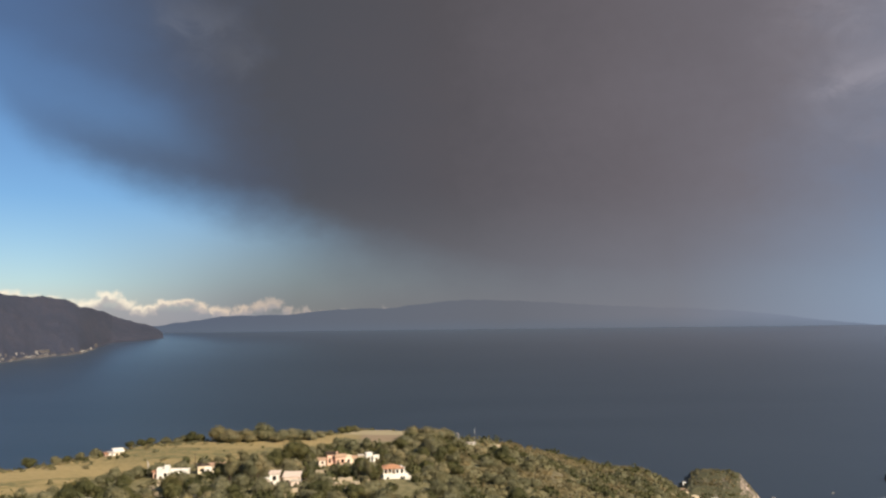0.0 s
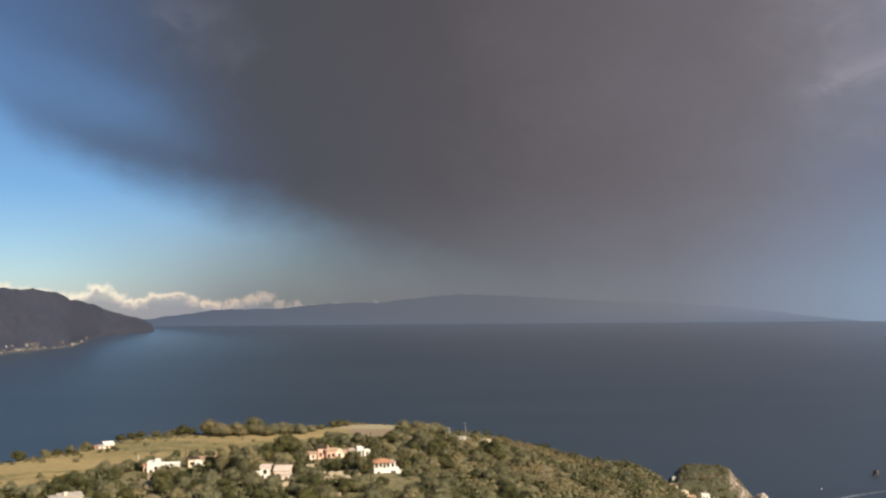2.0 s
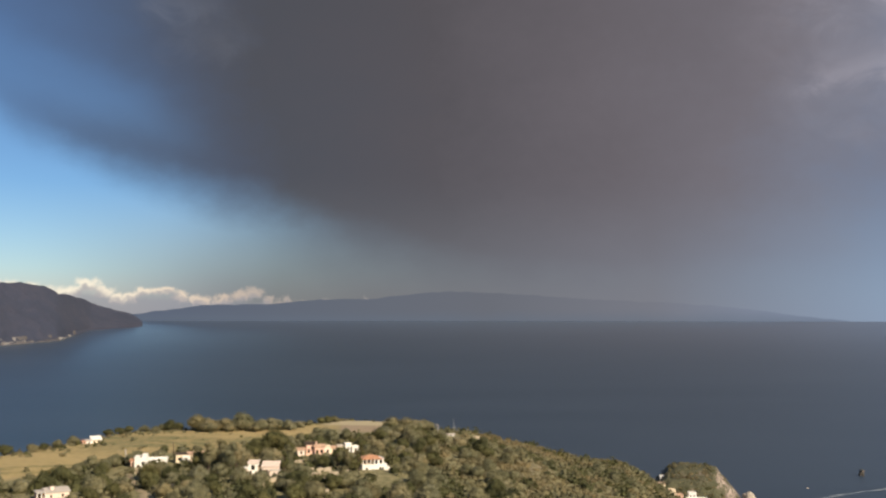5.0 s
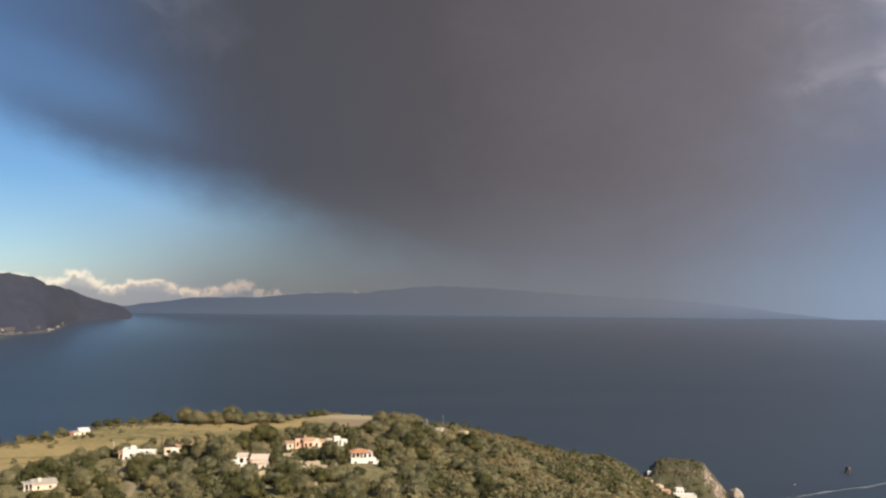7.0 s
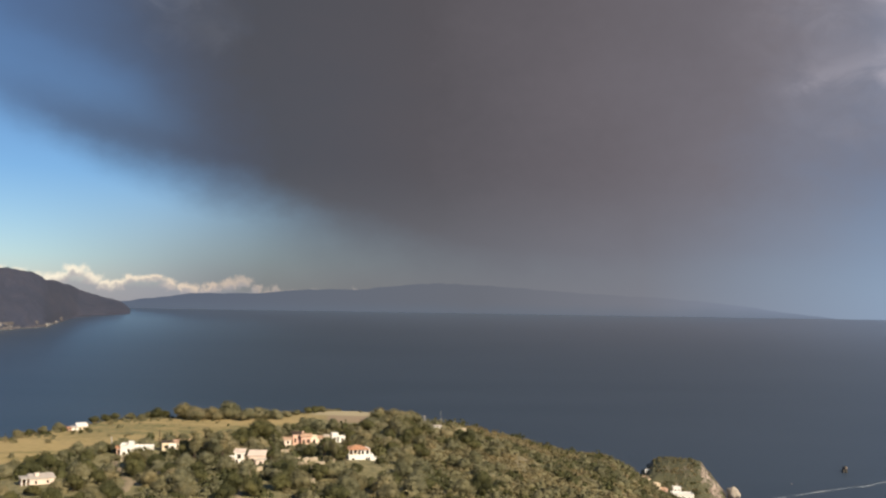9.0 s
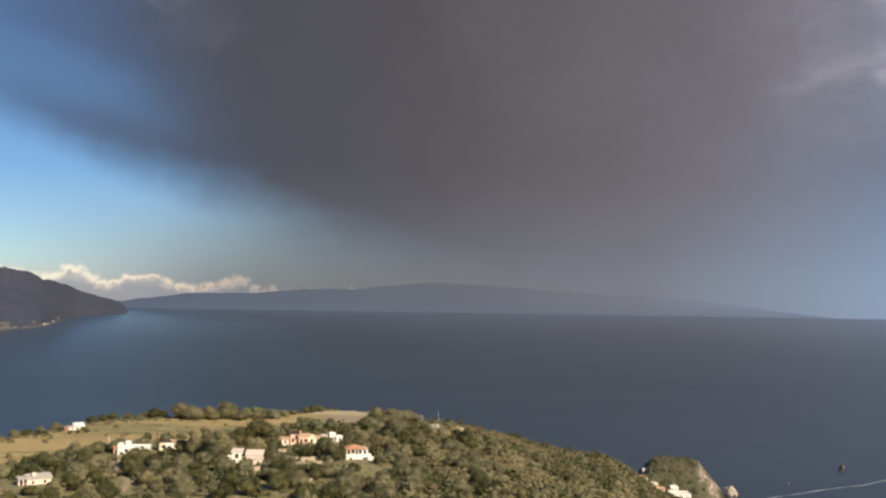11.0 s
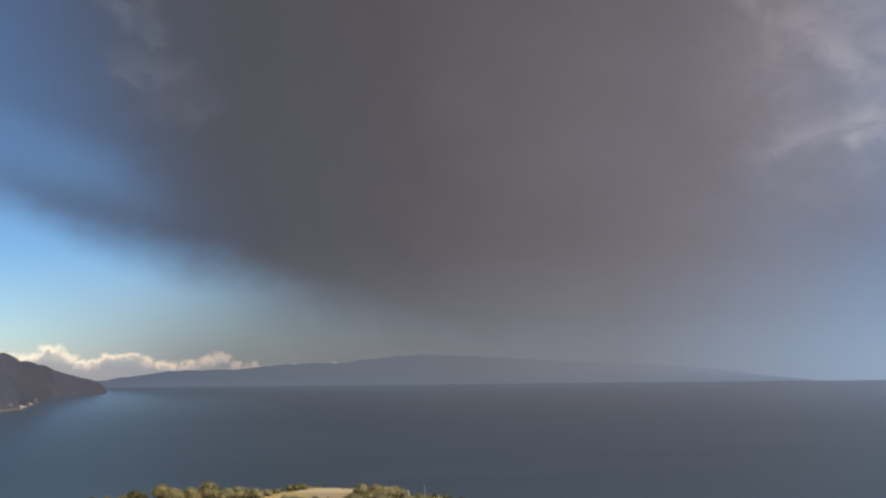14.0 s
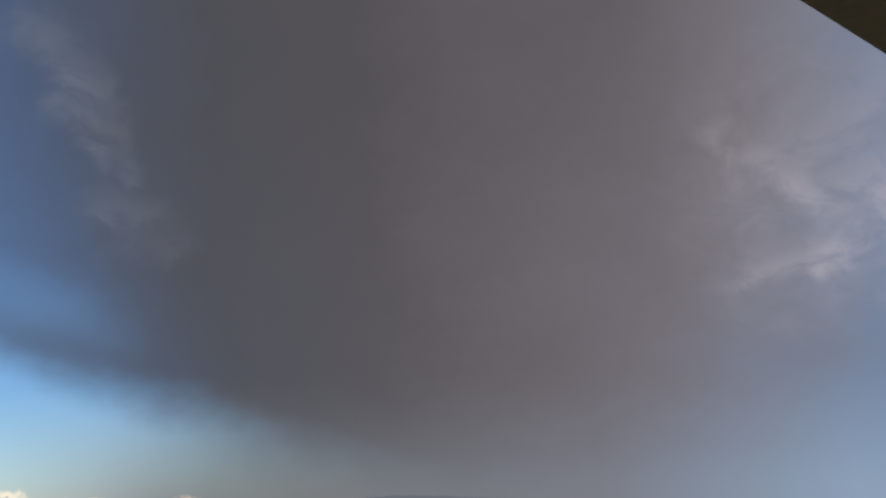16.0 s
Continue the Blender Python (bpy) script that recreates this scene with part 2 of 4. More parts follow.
def paint_land(n):
    p = place(n)
    axis = n.put("ShaderNodeSeparateXYZ", Vector=p)
    x, y = axis.outputs[0], axis.outputs[1]
    az = n.mul(n.math("ARCTAN2", x, y), 180 / math.pi)
    far = n.math("SQRT", n.add(n.mul(x, x), n.mul(y, y)))
    patchy, grain, fine = n.noise(p, 0.045, 5, 0.6), n.noise(p, 0.5, 5, 0.65), n.noise(p, 3.0, 4, 0.6)
    wobble = n.mul(n.sub(patchy, 0.5), 30.0)
    scrub = n.ramp(grain, ((0.25, (0.09, 0.09, 0.038)), (0.42, (0.17, 0.155, 0.068)), (0.58, (0.26, 0.222, 0.108)), (0.8, (0.36, 0.30, 0.16))))
    strip = n.noise(n.stretch(p, (0.016, 0.034, 0.0), (3.1, 0.7, 0.2)), 1.0, 6, 0.66, 1.2)
    hay = n.ramp(n.add(n.mul(grain, 0.35), n.mul(strip, 0.65)), ((0.38, (0.125, 0.130, 0.046)), (0.44, (0.23, 0.195, 0.078)), (0.50, (0.36, 0.272, 0.112)), (0.56, (0.44, 0.33, 0.145)), (0.63, (0.36, 0.25, 0.125))))
    field = n.mul(n.step(n.add(far, wobble), n.curve(az, ((-40, 286), (-24, 294), (-20, 315), (-15, 328), (-11, 344), (-9, 356), (-6, 372), (0, 470))), n.curve(az, ((-40, 298), (-24, 306), (-20, 327), (-15, 340), (-11, 356), (-9, 368), (-6, 385), (0, 490)))), n.step(az, -3, -7))
    soil = n.mul(n.step(n.add(az, n.mul(wobble, 0.02)), -5.3, -4.9), n.step(az, -2.2, -2.8), n.step(far, 385, 392))
    strand = n.mul(n.step(n.add(far, n.mul(wobble, 0.15)), 411, 416), n.step(az, -6.6, -5.6), n.step(az, 0.2, -0.8))
    dry = n.ramp(grain, ((0.3, (0.11, 0.092, 0.048)), (0.5, (0.19, 0.152, 0.086)), (0.66, (0.28, 0.205, 0.13)), (0.8, (0.40, 0.31, 0.22))))
    colour = n.mix(n.mul(n.step(az, 1, 9), n.step(patchy, 0.4, 0.6)), scrub, dry)
    colour = n.mix(field, colour, hay)
    colour = n.mix(soil, colour, n.mix(fine, (0.27, 0.195, 0.12), (0.39, 0.295, 0.19)))
    colour = n.mix(strand, colour, n.mix(fine, (0.40, 0.33, 0.19), (0.50, 0.42, 0.26)))
    return surface(n, colour, 0.95, n.add(grain, n.mul(fine, 0.3)), 0.5)


LAND = material("hillside ground", paint_land)


def paint_leaves(tones):
    def paint(n):
        info = n.put("ShaderNodeObjectInfo").outputs["Random"]
        leaf = n.put("ShaderNodeNewGeometry").outputs["Random Per Island"]
        tone = n.ramp(n.add(n.mul(info, 0.5), n.mul(n.add(n.mul(leaf, 0.25), 0.375), 0.5)), tones)
        clump, patchy = n.noise(place(n), 0.20, 3), n.noise(place(n), 0.045, 3)
        colour = n.mix(1.0, tone, n.mix(n.step(clump, 0.3, 0.72), (0.66, 0.68, 0.62), (1.25, 1.2, 1.1)), "MULTIPLY")
        colour = n.mix(n.step(patchy, 0.42, 0.68, 0.0, 0.8), colour, n.mix(1.0, colour, (1.30, 1.15, 1.08), "MULTIPLY"))
        lit = n.put("ShaderNodeBsdfTranslucent", Color=colour)
        both = n.put("ShaderNodeMixShader", Fac=0.38)
        n.tree.links.new(surface(n, colour, 0.8), both.inputs[1])
        n.tree.links.new(lit.outputs[0], both.inputs[2])
        return both.outputs[0]
    return paint


OLIVE = material("grey-green olive leaves", paint_leaves(((0.0, (0.132, 0.132, 0.070)), (0.5, (0.212, 0.204, 0.122)), (1.0, (0.326, 0.306, 0.204)))))
DARK = material("dark evergreen leaves", paint_leaves(((0.0, (0.060, 0.066, 0.026)), (0.5, (0.108, 0.110, 0.044)), (1.0, (0.175, 0.168, 0.070)))))
MAQUIS = material("dry scrub leaves", paint_leaves(((0.0, (0.132, 0.120, 0.062)), (0.4, (0.220, 0.192, 0.108)), (0.75, (0.300, 0.250, 0.158)), (1.0, (0.375, 0.308, 0.218)))))
BARK = plain("bark", (0.09, 0.065, 0.045), 0.95, 0.5, 2.0, 0.05)


def paint_cape(n):
    p = place(n)
    big, fine = n.noise(p, 0.006, 6, 0.65), n.noise(p, 0.03, 5, 0.65)
    # blue haze and cloud shade are painted into these dark tones
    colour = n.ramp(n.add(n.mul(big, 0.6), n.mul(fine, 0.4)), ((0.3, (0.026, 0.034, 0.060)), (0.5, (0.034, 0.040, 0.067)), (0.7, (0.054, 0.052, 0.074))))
    return surface(n, colour, 1.0, n.add(big, n.mul(fine, 0.4)), 18.0)


CAPE = material("bare mountain slope with painted haze", paint_cape)


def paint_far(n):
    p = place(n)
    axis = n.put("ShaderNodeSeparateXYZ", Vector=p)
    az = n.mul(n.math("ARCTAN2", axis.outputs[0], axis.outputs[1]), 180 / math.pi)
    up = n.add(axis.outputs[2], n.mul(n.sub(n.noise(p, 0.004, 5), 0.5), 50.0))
    # haze over the coast is put into these glowing colours, paler to the right
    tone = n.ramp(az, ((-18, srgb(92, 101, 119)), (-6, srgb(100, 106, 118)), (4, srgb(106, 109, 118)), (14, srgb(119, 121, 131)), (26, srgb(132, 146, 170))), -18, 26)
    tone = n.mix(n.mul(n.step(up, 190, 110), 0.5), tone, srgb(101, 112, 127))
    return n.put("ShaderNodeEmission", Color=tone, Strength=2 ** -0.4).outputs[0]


FAR = material("distant coast with haze in its glow", paint_far)

# ---- large structure ----


def polar(az, r, z=0.0):
    """A place from degrees clockwise of straight ahead, metres out and height."""
    return Vector((r * math.sin(radians(az)), r * math.cos(radians(az)), z))


def mesh_from(name, verts, faces, mat, smooth=True):
    me = bpy.data.meshes.new(name)
    me.from_pydata([tuple(v) for v in verts], [], faces)
    me.materials.append(mat)
    if smooth:
        me.polygons.foreach_set("use_smooth", [True] * len(me.polygons))
    me.update()
    return me


def sheet(name, points, mat, wrap=False):
    """One smooth mesh from a grid of points, rows by columns."""
    rows, cols, _ = points.shape
    faces = []
    for i in range(rows - 1):
        for j in range(cols if wrap else cols - 1):
            k = (j + 1) % cols
            faces.append((i * cols + j, i * cols + k, (i + 1) * cols + k, (i + 1) * cols + j))
    return mesh_from(name, points.reshape(-1, 3), faces, mat)


def out(a, r, z):
    a = np.radians(a)
    return np.stack(np.broadcast_arrays(r * np.sin(a), r * np.cos(a), z), -1)


def sea_level(d):
    """The sea sheet is flat near the coast and rises very slightly to the horizon, 4.7 km out."""
    slope = EYE / 3000
    ramp = np.clip((d - 900) / 1600, 0, 1)
    return slope * (1600 * (ramp ** 3 - ramp ** 4 / 2) + np.maximum(d - 2500, 0))


SEA_D = np.linspace(100, 4700, 4000)
SEA_TRUE = SEA_D * EYE / np.maximum(EYE - sea_level(SEA_D), 0.01)


def drawn_in(far):
    """Where a true distance over the sea stands in the model."""
    d = np.interp(far, SEA_TRUE, SEA_D)
    return d, sea_level(d)


d = np.concatenate([np.linspace(150, 880, 20), np.linspace(900, 4700, 380)])
z = sea_level(d)
around = np.arange(0, 360, 1.5)
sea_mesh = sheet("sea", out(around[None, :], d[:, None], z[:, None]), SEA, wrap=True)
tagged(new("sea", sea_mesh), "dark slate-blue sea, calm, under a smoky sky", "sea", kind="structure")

# the skyline of the headland: azimuth, distance, angle below the eye
RIDGE = np.array((
    (-180, 500, 6), (-90, 380, -9), (-35, 330, -8.2), (-22.5, 361, -7.25), (-19.7, 384, -6.83), (-17.9, 405, -6.47), (-15, 415, -6.3),
    (-11.9, 406, -6.45), (-6.9, 426, -6.16), (-4.9, 436, -6.02), (-1.8, 430, -6.11), (0, 420, -6.40), (1.7, 412, -6.74),
    (3.4, 430, -6.86), (6.9, 460, -7.60), (8.6, 480, -8.17), (12, 520, -8.45), (13, 530, -8.95), (13.9, 545, -9.6),
    (15, 575, -10.3), (17, 580, -10.9), (19, 560, -11.6), (24, 480, -12.6), (40, 420, -14), (90, 380, -12), (180, 500, 6)))


def ground_height(az, r):
    """The height of the hillside and the headland."""
    az, r = np.broadcast_arrays(np.asarray(az, float), np.asarray(r, float))
    rr = np.interp(az, RIDGE[:, 0], RIDGE[:, 1])
    zr = EYE + rr * np.tan(np.radians(np.interp(az, RIDGE[:, 0], RIDGE[:, 2])))
    foot = np.interp(np.abs(az), (60, 120), (74, 118))
    near = np.interp(r, (0, 6, 170), (117.9, 116.5, 74.0)) * (foot == 74) + (foot != 74) * (117.9 + (foot - 117.9) * np.clip(r / 170, 0, 1))
    mid = foot + (zr - foot) * np.clip((r - 170) / (rr - 170), 0, 1)
    z = np.where(r < 170, near, mid)
    x, y = r * np.sin(np.radians(az)), r * np.cos(np.radians(az))
    roll = 1.1 * np.sin(x / 23 + 0.6 * np.sin(y / 31)) * np.sin(y / 27 + 1.0) + 0.5 * np.sin(x / 9 + y / 13)
    z = z + roll * np.clip((r - 150) / 60, 0, 1) * np.clip((rr - r) / 70, 0, 1)
    over = np.maximum(r - rr, 0)
    return np.maximum(z - over * 0.5 - 0.001 * over ** 2 * 0.5, -8)


def stand(az, r, sink=0.0):
    return polar(az, r, float(ground_height(az, r)) - sink)


azs = np.concatenate([np.arange(-180, -36, 3.0), np.arange(-36, 36, 0.3), np.arange(36, 181, 3.0)])
rs = np.concatenate([(0.5, 3, 6), np.geomspace(12, 160, 12), np.arange(168, 720, 5)])
zs = ground_height(azs[None, :], rs[:, None])
tagged(new("ground", sheet("ground", out(azs[None, :], rs[:, None], zs), LAND)),
       "headland of dry grass and scrub above the sea", "hillside", kind="structure")


def fractal(az, v, k=1.0):
    return np.array([[noise.fractal(Vector((a * k, b * 3.0, 0.7)), 1.0, 2.0, 5) for a in az] for b in v])


def build_cape():
    """The mountainous cape across the bay, with its shore."""
    az = np.linspace(-48, -16.7, 190)
    shore = np.interp(az, (-48, -25.6, -23.9, -21.5, -20.9, -19.7, -18.1, -16.7), (-2.4, -1.58, -1.37, -1.17, -0.95, -0.55, -0.44, -0.36))
    crest = np.interp(az, (-48, -36, -29, -25.7, -24.2, -23.35, -22, -21.5, -20.3, -18.75, -17.5, -17.0, -16.7),
                      (4.5, 4.0, 2.9, 2.30, 2.12, 2.14, 1.88, 1.58, 1.26, 0.72, 0.41, 0.08, -0.36))
    v = np.linspace(0, 1, 40)
    d, z = drawn_in(EYE / np.tan(np.radians(-shore)))
    rough = fractal(az, v, 0.9)
    shape = (0.10 * np.clip(v / 0.2, 0, 1) + 0.90 * np.clip((v - 0.12) / 0.88, 0, 1) ** 0.85)[:, None]
    el = shore[None, :] + (crest - shore)[None, :] * shape
    el = el + 0.10 * rough * (crest - shore)[None, :] / 3 * np.sin(np.pi * np.clip(v, 0, 1))[:, None] + (0.08 * fractal(az, (0.3,), 2.2) + 0.05 * fractal(az, (0.9,), 7.0)) * np.clip((crest - shore) / 1.5, 0.2, 1)[None, :] * v[:, None] ** 3
    r = (d - 6)[None, :] + v[:, None] * 420 + 40 * rough * np.sin(np.pi * v)[:, None]
    front = out(az[None, :], r, EYE + r * np.tan(np.radians(el)))
    skirt = out(az, d - 8, z - 10)
    behind = out(az, d + 700, z - 30)
    pts = np.concatenate([skirt[None], front, behind[None]])
    tagged(new("mountain_cape", sheet("mountain_cape", pts, CAPE)), "bare mountain cape sloping down to the sea, haze and shade painted in", "mountain", kind="structure")


build_cape()


def build_far_coast():
    az = np.linspace(-34, 27, 260)
    crest = np.interp(az, (-34, -17.2, -13.3, -9.9, -6.5, -3, -1.2, 0.5, 2.3, 5.8, 10.9, 14.2, 17.5, 20.6, 23.6, 26, 27),
                      (0.2, 0.41, 0.95, 0.99, 1.31, 1.38, 1.61, 1.80, 1.82, 1.66, 1.31, 1.15, 0.93, 0.55, 0.18, -0.12, -0.2))
    v = np.linspace(0, 1, 14)
    rough = fractal(az, v, 0.6)
    el = -0.25 + (crest + 0.25)[None, :] * v[:, None] + 0.05 * fractal(az, (0.2,), 1.3) * (v[:, None] ** 2)
    r = 4715 + 150 * v[:, None] + 30 * rough * np.sin(np.pi * v)[:, None]
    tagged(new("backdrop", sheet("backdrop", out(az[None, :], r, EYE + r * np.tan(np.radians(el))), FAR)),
           "blue-grey far coast with a broad summit, haze painted in", "distant coast", kind="structure")


build_far_coast()

# ---- rocky headland ----


def paint_rock(n):
    p = place(n)
    big, mid, fine = n.noise(p, 0.05, 5, 0.6), n.noise(p, 0.25, 6, 0.65), n.noise(p, 1.4, 5, 0.6)
    stone = n.ramp(mid, ((0.3, (0.13, 0.095, 0.08)), (0.47, (0.25, 0.19, 0.155)), (0.60, (0.42, 0.335, 0.28)), (0.75, (0.52, 0.43, 0.36))))
    green = n.ramp(fine, ((0.3, (0.036, 0.041, 0.019)), (0.5, (0.071, 0.071, 0.034)), (0.72, (0.148, 0.126, 0.070))))
    up = n.put("ShaderNodeSeparateXYZ", Vector=n.put("ShaderNodeNewGeometry").outputs["True Normal"]).outputs[2]
    cover = n.step(n.add(up, n.mul(n.sub(big, 0.5), 1.6)), 0.46, 0.80)
    return surface(n, n.mix(cover, stone, green), 0.95, n.add(mid, n.mul(fine, 0.4)), 1.2)


ROCK = material("weathered coastal rock", paint_rock)


def rock_height(az, r):
    crest = np.interp(az, (13.0, 13.75, 14.15, 14.65, 15.05, 16.2, 17.0, 17.4, 17.8, 18.3, 18.6, 18.85, 19.2), (4, 9, 14.5, 21.5, 23.0, 23.0, 22.6, 21.0, 15.0, 8.0, 3.5, 0.0, -8))
    terrace = np.interp(az, (13.0, 14.2, 15.0, 16.4, 17.3, 18.0, 18.9), (15, 14.0, 10.2, 7.4, 5.5, 0.5, -8))
    rise = np.clip((r - 606) / 44, 0, 1)
    z = terrace + (crest - terrace) * (rise * rise * (3 - 2 * rise))
    z = np.where(r < 585, terrace - (585 - r) * 0.35, z)
    return np.maximum(z - np.clip(r - 664, 0, 200) * 0.75, -8)


def build_rock():
    az, r = np.linspace(12.6, 19.6, 150), np.linspace(560, 706, 100)
    z = rock_height(az[None, :], r[:, None])
    crag = np.array([[noise.fractal(Vector((a * 1.6, b / 9.0, 0.2)), 0.9, 2.1, 6) for a in az] for b in r])
    steep = np.clip((z + 6) / 14, 0, 1)
    z = z + crag * 1.1 * steep * np.clip((r[:, None] - 600) / 20, 0.15, 1)
    tagged(new("rock_headland", sheet("rock_headland", out(az[None, :] + crag * 0.05, r[:, None], z), ROCK)),
           "rocky headland in the sea with scrub on top", "headland", kind="structure")


build_rock()


PALEROCK = plain("pale sea-washed limestone", (0.44, 0.38, 0.31), 0.95, 0.6, 0.4, 0.5)


def boulder(name, at, size, seed, label, squash=0.8, mat=ROCK):
    bm = bmesh.new()
    bmesh.ops.create_icosphere(bm, subdivisions=4, radius=1.0)
    for v in bm.verts:
        k = 1 + 0.30 * noise.fractal(v.co * 1.3 + Vector((seed, 0, 0)), 0.9, 2.0, 5)
        v.co = Vector((v.co.x, v.co.y, v.co.z * squash)) * k * size
    me = bpy.data.meshes.new(name)
    bm.to_mesh(me)
    bm.free()
    me.materials.append(mat)
    ob = new(name, me)
    ob.location = at
    return tagged(ob, label, "rock")


boulder("sea_stack", polar(19.2, 655, 3.2), 4.0, 3.0, "pale rounded sea stack at the headland's tip", 1.0, PALEROCK)
boulder("sea_stack", polar(18.85, 640, -1.0), 4.0, 8.0, "low broken rock at the water's edge", 0.5)
boulder("sea_stack", polar(18.35, 632, -0.5), 4.8, 12.0, "low broken rock at the water's edge", 0.5)
# shade is painted into the islet's body; a paler boulder plays its sunlit top
SHADEROCK = plain("rock with shade painted in", (0.055, 0.048, 0.042), 0.7, 0.5, 0.8, 0.25)
boulder("islet", polar(25.2, 802, 1.2), 2.1, 5.0, "small rock islet standing alone in the sea, shade painted in", 1.6, SHADEROCK)
boulder("islet", polar(25.25, 800.6, 4.0), 1.2, 15.0, "pale cap added for the rock islet's sunlit top", 0.8)

# ---- leaves ----


def quads_mesh(name, centres, normals, sizes, mats, rng, extra=None):
    """Leaf clumps: one bent quad each, lying about across its normal."""
    n = len(centres)
    t = np.cross(normals, rng.normal(size=(n, 3)))
    t /= np.linalg.norm(t, axis=1, keepdims=True) + 1e-9
    b = np.cross(normals, t)
    s = sizes[:, None]
    lift = normals * s * 0.35
    a1 = rng.uniform(0.7, 1.2, (n, 1))
    a2 = rng.uniform(0.6, 1.1, (n, 1))
    v = np.stack([centres - t * s * a1, centres - b * s * a2 - lift, centres + t * s * a1 * 0.9, centres + b * s * a2 - lift * rng.uniform(-1, 1, (n, 1))], 1).reshape(-1, 3)
    f = np.arange(n * 4).reshape(n, 4)
    me = bpy.data.meshes.new(name)
    verts, loops, starts, totals = v, f.ravel(), np.arange(n) * 4, np.full(n, 4)
    if extra is not None:
        ev, ef = extra
        loops = np.concatenate([loops, (ef + len(v)).ravel()])
        starts = np.concatenate([starts, n * 4 + np.arange(len(ef)) * 3])
        totals = np.concatenate([totals, np.full(len(ef), 3)])
        verts = np.concatenate([v, ev])
    me.vertices.add(len(verts))
    me.vertices.foreach_set("co", verts.astype(np.float32).ravel())
    me.loops.add(len(loops))
    me.loops.foreach_set("vertex_index", loops.astype(np.int32))
    me.polygons.add(len(starts))
    me.polygons.foreach_set("loop_start", starts.astype(np.int32))
    me.polygons.foreach_set("loop_total", totals.astype(np.int32))
    me.materials.append(mats)
    me.update(calc_edges=True)
    me.validate()
    return me


def ball(subdivisions):
    bm = bmesh.new()
    bmesh.ops.create_icosphere(bm, subdivisions=subdivisions, radius=1.0)
    v = np.array([tuple(p.co) for p in bm.verts])
    f = np.array([[p.index for p in q.verts] for q in bm.faces])
    bm.free()
    return v, f


BALL1 = ball(1)


def sphere_points(rng, n):
    p = rng.normal(size=(n, 3))
    return p / np.linalg.norm(p, axis=1, keepdims=True)


def crown_mesh(name, rng, lobes, leaves, size, mat):
    """A crown of many lobes: (x, y, z, radius). Leaf clumps lie on and in the lobes, with dark cores inside."""
    cs, ns = [], []
    ev, ef, k = [], [], 0
    total = sum(r * r for *_, r in lobes)
    for x, y, z, r in lobes:
        m = int(leaves * r * r / total)
        d = sphere_points(rng, m)
        c = np.array((x, y, z)) + d * r * rng.uniform(0.78, 1.16, (m, 1)) * (1, 1, 0.85)
        cs.append(c)
        nn = d + rng.normal(size=(m, 3)) * 0.5
        ns.append(nn / np.linalg.norm(nn, axis=1, keepdims=True))
        ev.append(BALL1[0] * r * 0.84 * (1, 1, 0.82) * rng.uniform(0.8, 1.15, (len(BALL1[0]), 1)) + (x, y, z))
        ef.append(BALL1[1] + k)
        k += len(BALL1[0])
    cs, ns = np.concatenate(cs), np.concatenate(ns)
    return quads_mesh(name, cs, ns, rng.uniform(0.6, 1.2, len(cs)) * size, mat, rng, (np.concatenate(ev), np.concatenate(ef)))


def limb(bm, a, b, ra, rb, sides=7):
    a, b = Vector(a), Vector(b)
    turn = (b - a).to_track_quat("Z", "Y").to_matrix()
    rings = []
    for p, r in ((a, ra), (a.lerp(b, 0.5) + Vector((0.04, -0.03, 0)) * (b - a).length, (ra + rb) / 2), (b, rb)):
        rings.append([bm.verts.new(p + turn @ Vector((r * math.cos(2 * math.pi * i / sides), r * math.sin(2 * math.pi * i / sides), 0))) for i in range(sides)])
    for lo, hi in zip(rings, rings[1:]):
        for i in range(sides):
            bm.faces.new((lo[i], lo[(i + 1) % sides], hi[(i + 1) % sides], hi[i]))
    bm.faces.new(rings[-1])


def finish(bm, name, mat, smooth=False):
    me = bpy.data.meshes.new(name)
    bmesh.ops.recalc_face_normals(bm, faces=bm.faces)
    bm.to_mesh(me)
    bm.free()
    me.materials.append(mat)
    if smooth:
        me.polygons.foreach_set("use_smooth", [True] * len(me.polygons))
    return me


def part(name, bm, mat, parent, label="", smooth=False):
    """One mesh object under a thing or a part, from a bmesh or a ready mesh."""
    ob = new(name, bm if isinstance(bm, bpy.types.Mesh) else finish(bm, name, mat, smooth))
    ob.parent = parent
    return tagged(ob, label)


